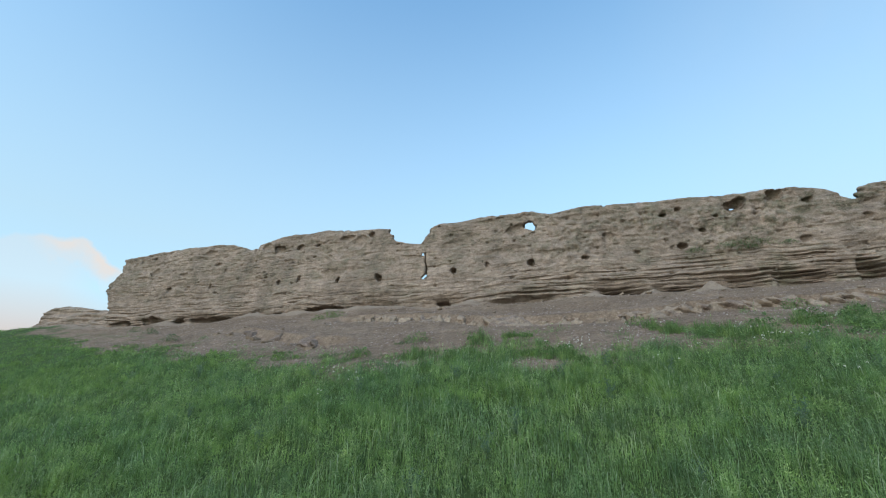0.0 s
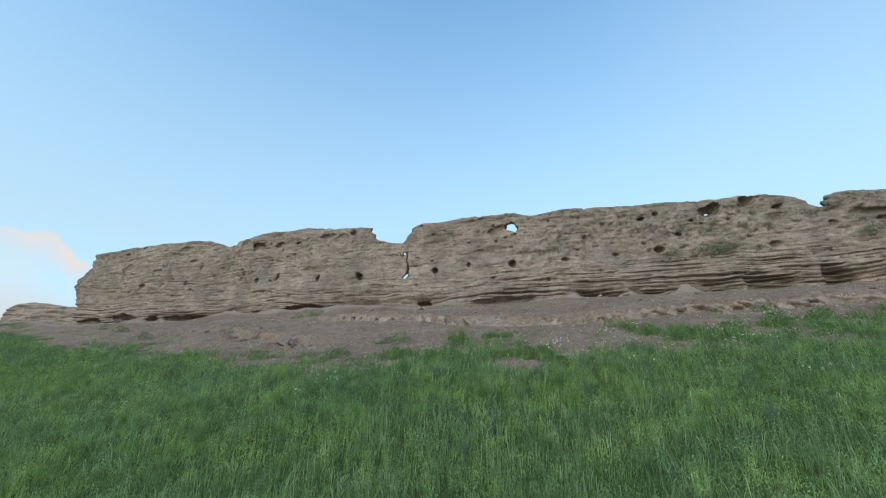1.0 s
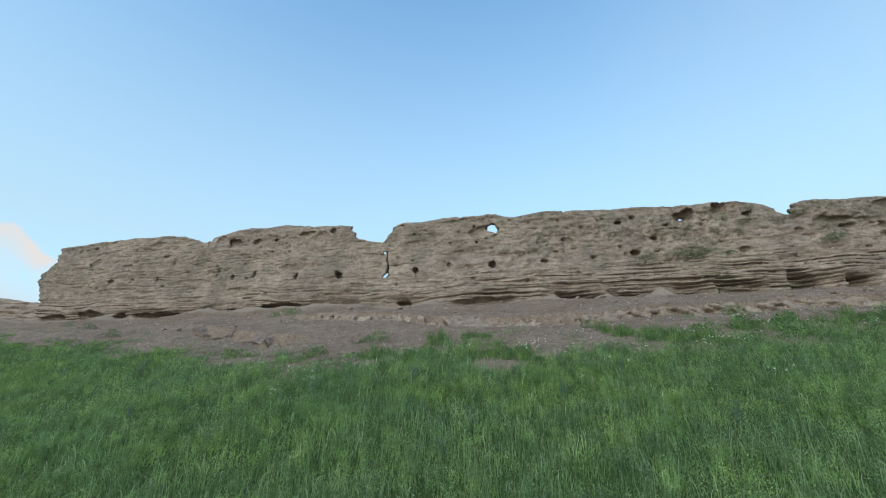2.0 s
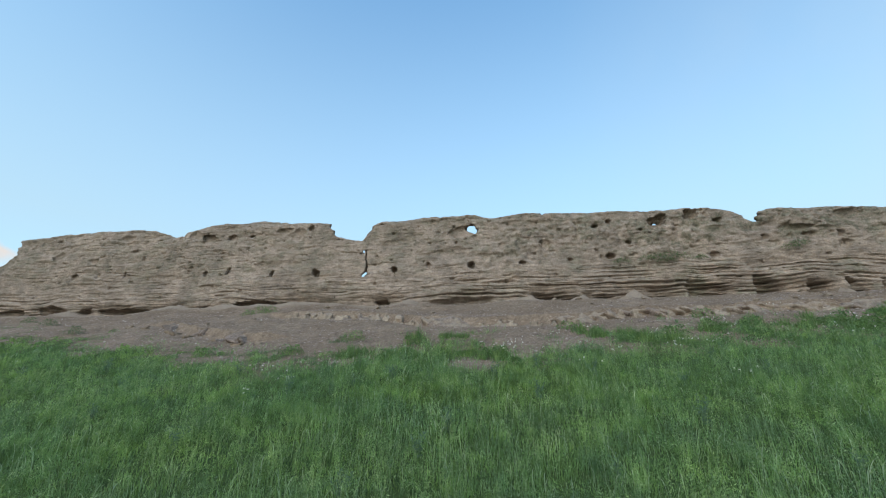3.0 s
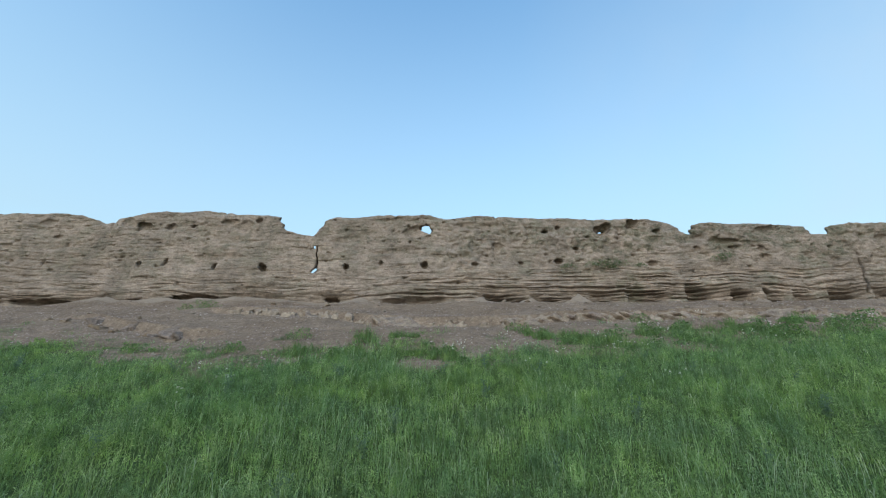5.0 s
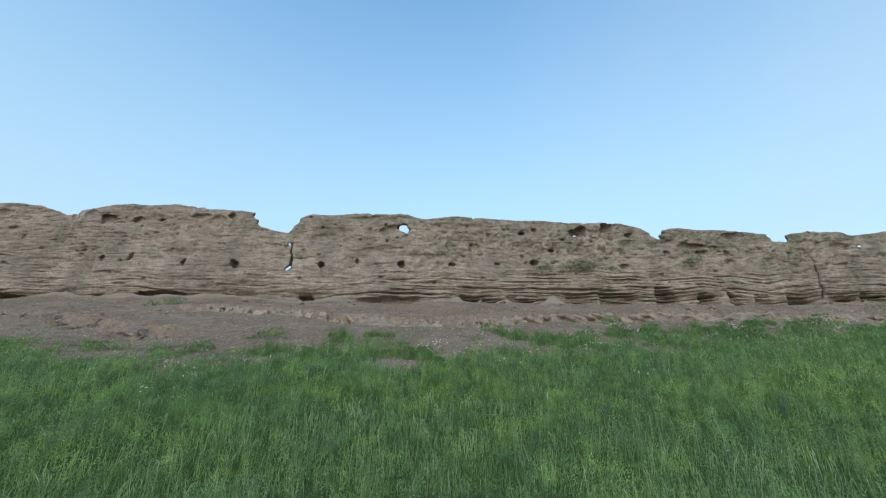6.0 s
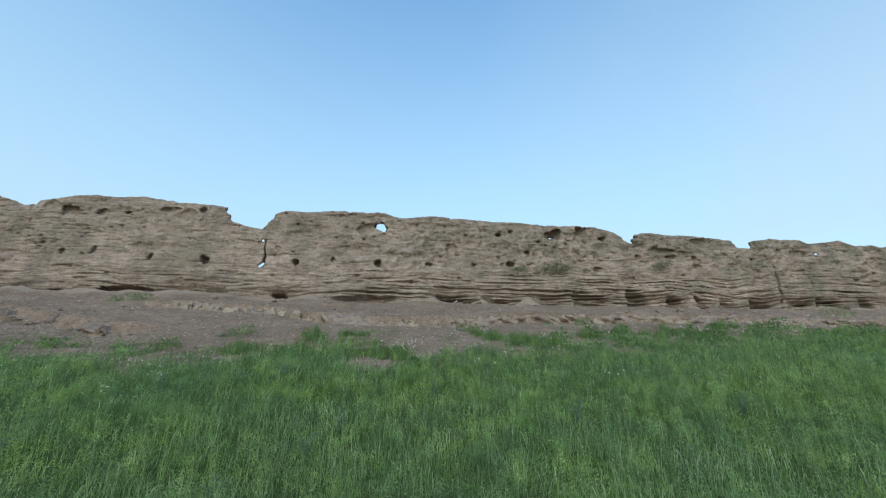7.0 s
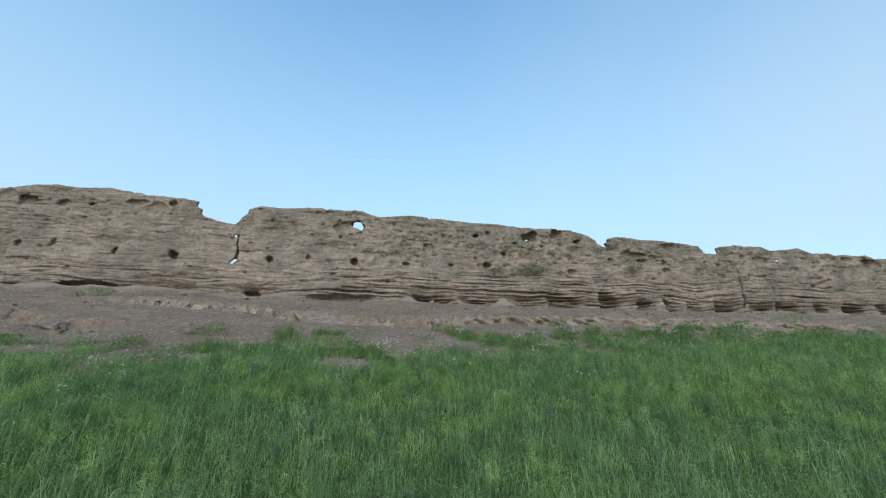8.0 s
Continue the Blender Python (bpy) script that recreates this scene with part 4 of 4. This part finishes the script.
def lay_stone(x, y, w, d, h, label, group, sink=0.8, tilt=1.0, kinds=CLODS):
    ob = new("stone", pick.choice(kinds))
    ob.matrix_world = Matrix.LocRotScale((x, y, height_at(x, y) + h * (0.5 - sink)), Euler((tilt * pick.uniform(-0.4, 0.0), tilt * pick.uniform(-0.5, 0.35), pick.uniform(-0.4, 0.4))), (w, d, h))
    return tagged(ob, label, "stone", group)


def bank_section(path, a, b, x0, x1, seed, tall, foot):
    """From a to b along the crumbling, folded scarp of a ledge that runs from x0 to x1."""
    dx, dv, dz = 0.045, 0.035, 0.028
    xs, vs, zs = np.arange(a - 2 * dx, b + 2 * dx, dx), np.arange(-0.4, 0.6, dv), np.arange(-0.3, 0.6, dz)
    line = np.interp(xs, *path) + 0.1 * fbm(xs / 1.1, xs * 0, 2, seed)
    low, high = ground_height(xs, line - 0.3), ground_height(xs, line + 0.36)
    x, v, z = xs[:, None, None], vs[None, :, None], zs[None, None, :]
    x2, z2 = np.meshgrid(xs, zs, indexing="ij")
    fold = 0.14 - 0.32 * np.abs(vnoise((x2 + 1.2 * z2) / 0.27, z2 / 0.8, seed + 1)) - 0.1 * np.abs(vnoise((x2 + 0.9 * z2) / 0.13, z2 / 0.4, seed + 3)) + 0.09 * vnoise(x2 / 0.1, z2 / 0.1, seed + 2) + foot * step(0.14, -0.06, z2)
    ends = step(x0, x0 + 0.9, xs) * step(x1, x1 - 0.9, xs)
    x3, v3 = np.meshgrid(xs, vs, indexing="ij")
    worn = 0.26 * step(-0.35, 0.05, vnoise(xs / 0.42, xs * 0, seed + 6) + 0.5 * vnoise(xs / 1.7, xs * 0, seed + 7)) * (1 - 0.97 * step(0.5, 2.0, xs))
    lip = (high - low + tall * ends - 0.06 * (1 - ends) - worn)[:, None] + 0.36 * (v3 - 0.36) + 0.09 * fbm(x3 / 0.3, v3 / 0.3, 3, seed + 4) + 0.05 * vnoise(x3 / 0.1, v3 / 0.2, seed + 5)
    s = np.maximum(np.maximum(fold, -0.34)[:, None, :] - v, v - 0.5)
    s = smooth_max(s, z - lip[:, :, None], 0.06)
    s = np.maximum(np.maximum(s, -0.26 - z), np.maximum(a - x, x - b))
    p, q = surface_net(s, np.array((xs[0], vs[0], zs[0])), np.array((dx, dv, dz)))
    p[:, 2] += np.interp(p[:, 0], xs, low)
    p[:, 1] += np.interp(p[:, 0], xs, line)
    return p, q


for path, cuts, seed, tall, foot, mat, label in ((UPPER_LEDGE, (-7.1, -3.5, 0.9, 5.2, 9.6, 13.9), 140, -0.03, -0.16, BANK, "long crumbling edge of an older earth bank, folded and pale"),
                                                 (LOWER_LEDGE, (-10.5, -7.6, -4.7), 150, -0.05, 0.2, BROWN_BANK, "short brown earth step worn into the bare slope")):
    bank = tagged(new("earth_bank"), label, "earth bank")
    for a, b in zip(cuts, cuts[1:]):
        p, q = bank_section(path, a, b + 0.05, cuts[0] - 0.1, cuts[-1] + 0.1, seed, tall, foot)
        part("bank_section", mesh_of("bank_section", p, q, mat, True), bank)

x = -6.5
while x < -3.5:
    w = pick.uniform(0.18, 0.46)
    lay_stone(x, float(np.interp(x, *UPPER_LEDGE)) + pick.uniform(-0.13, 0.05), w, 0.22, pick.uniform(0.2, 0.36), "pale crumbling earth block set in the ledge", "pale blocks of the upper ledge", 0.66)
    x += w * 0.85 + 0.25 * pick.random() ** 2
while x < 12:
    w = pick.uniform(0.1, 0.3)
    lay_stone(x, float(np.interp(x, *UPPER_LEDGE)) + pick.uniform(-0.14, 0.04), w, 0.16, pick.uniform(0.14, 0.3), "small tan earth clod on the edge of the bank", "clods along the bank", 0.68)
    x += w + pick.uniform(0.0, 0.45)
x = -10.4
while x < -4.8:
    w = pick.uniform(0.16, 0.36)
    lay_stone(x, float(np.interp(x, *LOWER_LEDGE)) + pick.uniform(-0.35, 0.1), w, pick.uniform(0.2, 0.34), pick.uniform(0.14, 0.2), "brown earth clod half buried in the slope", "clods of the lower ledge", 0.8, 0.3, DULL_CLODS)
    x += w * 0.7 + pick.uniform(0.15, 0.9)
for i in range(26):
    x = pick.uniform(-12, 8)
    y = pick.uniform(8.2, 13)
    w = pick.uniform(0.06, 0.16)
    lay_stone(x, y, w, w, w * 0.6, "small loose stone on the bare slope", "loose stones of the slope", 0.3)


def pebbles(n):
    """Chips and gravel, each a small pointed lump sunk in the soil."""
    x, y = rng.uniform(-24, 20, n) * rng.uniform(0.55, 1, n), 5.6 + 8 * rng.uniform(0, 1, n) ** 1.9
    keep = (rng.uniform(0, 1, n) > meadow_cover(x, y)) & (vnoise(x / 1.2, y / 0.7, 120) > rng.uniform(-1.0, 0.6, n))
    x, y = x[keep], y[keep]
    n = len(x)
    r = 0.007 + 0.026 * rng.uniform(0, 1, n) ** 5
    c = np.stack([x, y, ground_height(x, y) + r * 0.05], 1)
    a = rng.uniform(0, np.pi, n)
    i, j = np.stack([np.cos(a), np.sin(a), 0 * a], 1), np.stack([-np.sin(a), np.cos(a), 0 * a], 1)
    k = np.array([0, 0, 1.0])
    sx, sy, sz = (r * rng.uniform(0.7, 1.5, n))[:, None], (r * rng.uniform(0.6, 1.1, n))[:, None], (r * rng.uniform(0.6, 1.1, n))[:, None]
    v = np.stack([c + i * sx, c + j * sy, c - i * sx, c - j * sy, c + k * sz + i * sx * rng.uniform(-0.4, 0.4, n)[:, None]], 1).reshape(-1, 3)
    o = (np.arange(n) * 5)[:, None]
    f = [o + np.array(t) for t in ((0, 1, 4), (1, 2, 4), (2, 3, 4), (3, 0, 4))]
    return v, np.concatenate(f)


v, f = pebbles(105000)
tagged(new("gravel", mesh_of("gravel", v, f, PEBBLE)), "scattered pale stone chips on the bare soil", "gravel", kind="stuff")


# ---- tufts, weeds and flowers ----
def tuft_mesh(seed, n, radius, height, width, mat, bend=0.9):
    g = np.random.RandomState(seed)
    a, d = g.uniform(0, 2 * np.pi, n), radius * np.sqrt(g.uniform(0, 1, n))
    x, y = np.cos(a) * d, np.sin(a) * d
    h = height * g.uniform(0.4, 1, n) * (1 - 0.5 * (d / radius) ** 2)
    out = blades(x, y, np.full(n, -0.03), h, g.uniform(0.6, 1, n) * width, g, bend)
    return mesh_of("tuft", out[0], list(out[1:]), mat)


def leaf_mesh(name, seed, n, radius, height, size, mat):
    """Small leaves on an upright, loose clump."""
    g = np.random.RandomState(seed)
    a, d, z = g.uniform(0, 2 * np.pi, n), radius * np.sqrt(g.uniform(0, 1, n)), height * g.uniform(0.05, 1, n)
    d = d * (1.1 - 0.6 * z / height)
    c = np.stack([np.cos(a) * d, np.sin(a) * d, z], 1)
    t = g.normal(size=(n, 3))
    t /= np.linalg.norm(t, axis=1)[:, None]
    u = np.cross(t, g.normal(size=(n, 3)))
    u /= np.linalg.norm(u, axis=1)[:, None]
    l = (size * g.uniform(0.6, 1.3, n))[:, None]
    v = np.stack([c - t * l, c + u * l * 0.4, c + t * l, c - u * l * 0.4], 1).reshape(-1, 3)
    return mesh_of(name, v, (np.arange(n) * 4)[:, None] + np.array([0, 1, 2, 3]), mat)


def stem_mesh(seed, n, radius, height, mat):
    g = np.random.RandomState(seed)
    a, d = g.uniform(0, 2 * np.pi, n), radius * np.sqrt(g.uniform(0, 1, n))
    out = blades(np.cos(a) * d * 0.4, np.sin(a) * d * 0.4, np.full(n, -0.03), height * g.uniform(0.7, 1, n) + 0.03, np.full(n, 0.004), g, 0.5)
    return mesh_of("stalk_tuft", out[0], list(out[1:]), mat)


def weed(x, y, z, size, seed, label, leaves=260, tall=0.6, mat=WEED):
    ob = tagged(new("weed"), label, "weed")
    ob.location = (x, y, z)
    tuft_part = part("tuft", tuft_mesh(seed, leaves // 2, size, tall * size, 0.006, mat), ob)
    tagged(tuft_part, kind="stuff")
    part("foliage", leaf_mesh("foliage", seed, leaves, 0.9 * size, 0.8 * tall * size, 0.02, mat), ob)
    return ob


TUFTS = [tuft_mesh(200 + i, 170, 0.15, 0.25, 0.0075, LUSH, 0.9) for i in range(4)]
THIN_TUFTS = [tuft_mesh(210 + i, 80, 0.2, 0.15, 0.006, WEED, 1.2) for i in range(4)]
TUFT_PLACES = ((1.3, 8.2), (1.5, 7.9), (1.74, 7.64), (1.95, 7.4), (2.24, 7.17), (3.23, 8.04), (3.92, 8.25), (4.3, 8.5), (4.79, 8.18), (5.39, 8.7), (5.65, 8.38), (6.8, 8.9), (-1.76, 7.38), (-1.79, 6.76), (-1.87, 6.4),
               (-2.52, 6.43), (-3.27, 7.7), (-1.31, 6.07), (-1.17, 7.58), (-0.74, 6.54), (-0.39, 6.53), (-3.9, 6.84), (-3.19, 6.12), (-6.0, 6.2), (-5.09, 6.16), (-8.98, 7.27), (-9.89, 7.56), (-4.65, 6.87))
for i, (x, y) in enumerate(TUFT_PLACES):
    for j in range(4):
        px, py = x + pick.uniform(-0.22, 0.22), y + pick.uniform(-0.35, 0.1)
        thin = x < -2.6
        ob = new("grass_tuft")
        tagged(part("tuft", (THIN_TUFTS if thin else TUFTS)[(i + j) % 4], ob), kind="stuff")
        k = pick.uniform(0.55, 1.25)
        ob.matrix_world = Matrix.LocRotScale((px, py, height_at(px, py)), Euler((0, 0, pick.uniform(0, 6))), (k * pick.uniform(0.8, 1.2), k, k * pick.uniform(0.9, 1.4)))
        tagged(ob, "thin tuft of dull green grass on bare soil" if thin else "bright green grass tuft at the edge of the bare soil", "grass tuft", "tufts along the meadow's edge")
HERBS = [leaf_mesh("foliage", 230 + i, 240, 0.17, 0.19, 0.017, LUSH) for i in range(3)]
for i in range(48):
    x = -4.0 + 14.5 * pick.random() ** 0.8
    y = float(np.interp(x, *MEADOW_EDGE)) + pick.uniform(-1.4, 0.0)
    ob = tagged(new("leafy_herb"), "bushy small-leaved green herb at the meadow's edge", "herb", "bushy herbs along the meadow's edge")
    k = pick.uniform(0.6, 1.15) * (1.4 if x > 2.5 else 1)
    ob.matrix_world = Matrix.LocRotScale((x, y, height_at(x, y) - 0.015), Euler((0, 0, pick.uniform(0, 6))), (k * pick.uniform(0.8, 1.3), k, k * pick.uniform(0.7, 1.1)))
    tagged(part("foliage", HERBS[i % 3], ob), kind="stuff")


def grey_herb_mesh(seed):
    """A branching herb: curved stems set with narrow, curled leaves."""
    g = np.random.RandomState(seed)
    verts, quads = [], []
    for i in range(13):
        a, lean, tall = g.uniform(0, 2 * np.pi), g.uniform(0.02, 0.11), g.uniform(0.11, 0.2)
        for k in range(16):
            t = g.uniform(0.15, 1.0)
            c = np.array((np.cos(a) * lean * t * t, np.sin(a) * lean * t * t, tall * t - 0.02))
            way = g.normal(size=3) * (1, 1, 0.35) + (0, 0, 0.5)
            way = way / np.linalg.norm(way)
            across = np.cross(way, (g.normal(), g.normal(), 1.0))
            across = across / np.linalg.norm(across) * g.uniform(0.002, 0.0035)
            length, drop = g.uniform(0.02, 0.042) * (1.2 - 0.6 * t), np.array((0, 0, -0.012 * g.uniform()))
            o = len(verts)
            for share, w in ((0, 0.5), (0.55, 1.0), (1.0, 0.2)):
                p = c + way * length * share + drop * share * share
                verts += [p - across * w, p + across * w]
            quads += [(o, o + 1, o + 3, o + 2), (o + 2, o + 3, o + 5, o + 4)]
    return mesh_of("foliage", np.array(verts), np.array(quads), GREY_LEAF)


GREY_HERBS = [grey_herb_mesh(250 + i) for i in range(4)]
for i, (x, y) in enumerate(((-1.55, 5.1), (-1.62, 5.2), (-0.33, 5.4), (0.85, 5.33), (-2.64, 4.6), (-1.95, 4.83), (2.4, 6.0), (-0.66, 3.9), (-3.16, 4.0), (-2.94, 3.4), (-0.84, 3.5), (0.16, 4.7), (2.75, 5.5),
                            (-5.2, 4.9), (-4.4, 3.9), (1.5, 4.1), (0.6, 3.3), (3.6, 5.0), (-6.3, 5.6), (4.6, 6.4), (-1.2, 2.9), (2.1, 3.4), (-3.8, 5.3), (5.8, 6.9), (0.2, 5.8), (1.7, 5.0), (-7.6, 5.4), (3.2, 4.2))):
    ob = tagged(new("grey_herb"), "grey-green branching herb with narrow curled leaves in the meadow", "herb", "grey herbs in the meadow")
    k = pick.uniform(0.8, 1.4)
    ob.matrix_world = Matrix.LocRotScale((x, y, height_at(x, y)), Euler((0, 0, pick.uniform(0, 6))), (k, k, k * pick.uniform(0.9, 1.2)))
    tagged(part("foliage", GREY_HERBS[i % 4], ob), kind="stuff")
for x, y, size, label in ((-8.05, 11.8, 0.36, "low green weed on the bank under the wall"), (-8.4, 11.7, 0.26, "low green weed on the bank under the wall"), (-7.75, 11.9, 0.3, "low green weed on the bank under the wall"),
                          (3.8, 9.5, 0.3, "lone upright weed on the bare bank"), (-3.8, 6.6, 0.25, "sparse weed on the stony slope"), (-5.65, 6.8, 0.22, "sparse weed on the stony slope"),
                          (-3.04, 7.4, 0.3, "sparse weed on the stony slope"), (-14.5, 10.6, 0.3, "dark weed at the foot of the bank"), (0.9, 8.4, 0.25, "sparse weed on the stony slope"),
                          (11.0, 10.4, 0.5, "bushy green weed at the edge of the meadow"), (-16.4, 11.4, 0.3, "dark weed at the foot of the bank"), (-11.4, 9.0, 0.3, "dark weed at the foot of the bank")):
    weed(x, y, height_at(x, y), size, int(abs(x * 100)) + 7, label, 190, 0.85, WEED if x < -9 else LUSH)
for x, z, size in ((3.5, 6.03, 0.2), (4.3, 6.06, 0.2), (4.65, 6.1, 0.24), (5.05, 6.14, 0.26), (5.35, 6.05, 0.28), (6.0, 6.06, 0.16), (4.9, 6.0, 0.2), (8.55, 6.2, 0.22), (8.8, 6.3, 0.2)):
    weed(x, FOOT + float(wall_front(np.array([x]), np.array([z]))[0]) - 0.03, z, size * 1.6, int(abs(x * 100)) + 9, "sparse grey-green weed rooted in the wall's face", 260)


for x in (11.95, 12.2):
    weed(x, FOOT + 0.45, float(np.interp(x, *CREST)) + 0.16, 0.12, int(x * 100), "tiny weed on the wall's worn crest", 60)


def flower_clump(x, y, seed):
    """White cress-like flowers on thin stems."""
    g = random.Random(seed)
    ob = tagged(new("flower_clump"), "small white meadow flowers on thin green stems", "flowers", "white flowers in the meadow")
    ob.location = (x, y, height_at(x, y))
    tagged(part("stalk_tuft", stem_mesh(seed, 9, 0.12, 0.24, GRASS), ob), kind="stuff")
    for i in range(g.randint(3, 7)):
        head = part("flower_head", leaf_mesh("flower_head", seed * 10 + i, 10, 0.014, 0.016, 0.007, PETAL), ob)
        head.location = (g.uniform(-0.14, 0.14), g.uniform(-0.1, 0.1), g.uniform(0.17, 0.25))
    return ob


for i, (x, y) in enumerate(((-0.08, 6.42), (-0.13, 6.05), (-0.25, 6.3), (0.39, 6.18), (0.83, 5.33), (1.28, 5.88), (1.98, 6.0), (2.25, 6.22), (2.57, 6.2), (3.12, 7.69), (3.35, 7.77), (4.99, 9.2), (2.22, 4.9), (0.64, 7.04),
                            (1.21, 7.44), (4.7, 7.36), (4.71, 6.78), (-2.68, 4.6), (-2.91, 4.16), (-3.1, 4.88), (3.35, 7.31), (2.06, 6.9), (5.6, 7.9), (6.4, 7.8), (7.2, 8.0), (8.0, 8.2), (5.2, 8.1), (6.8, 8.3), (7.7, 8.5), (9.6, 8.8))):
    flower_clump(x, y, 300 + i)
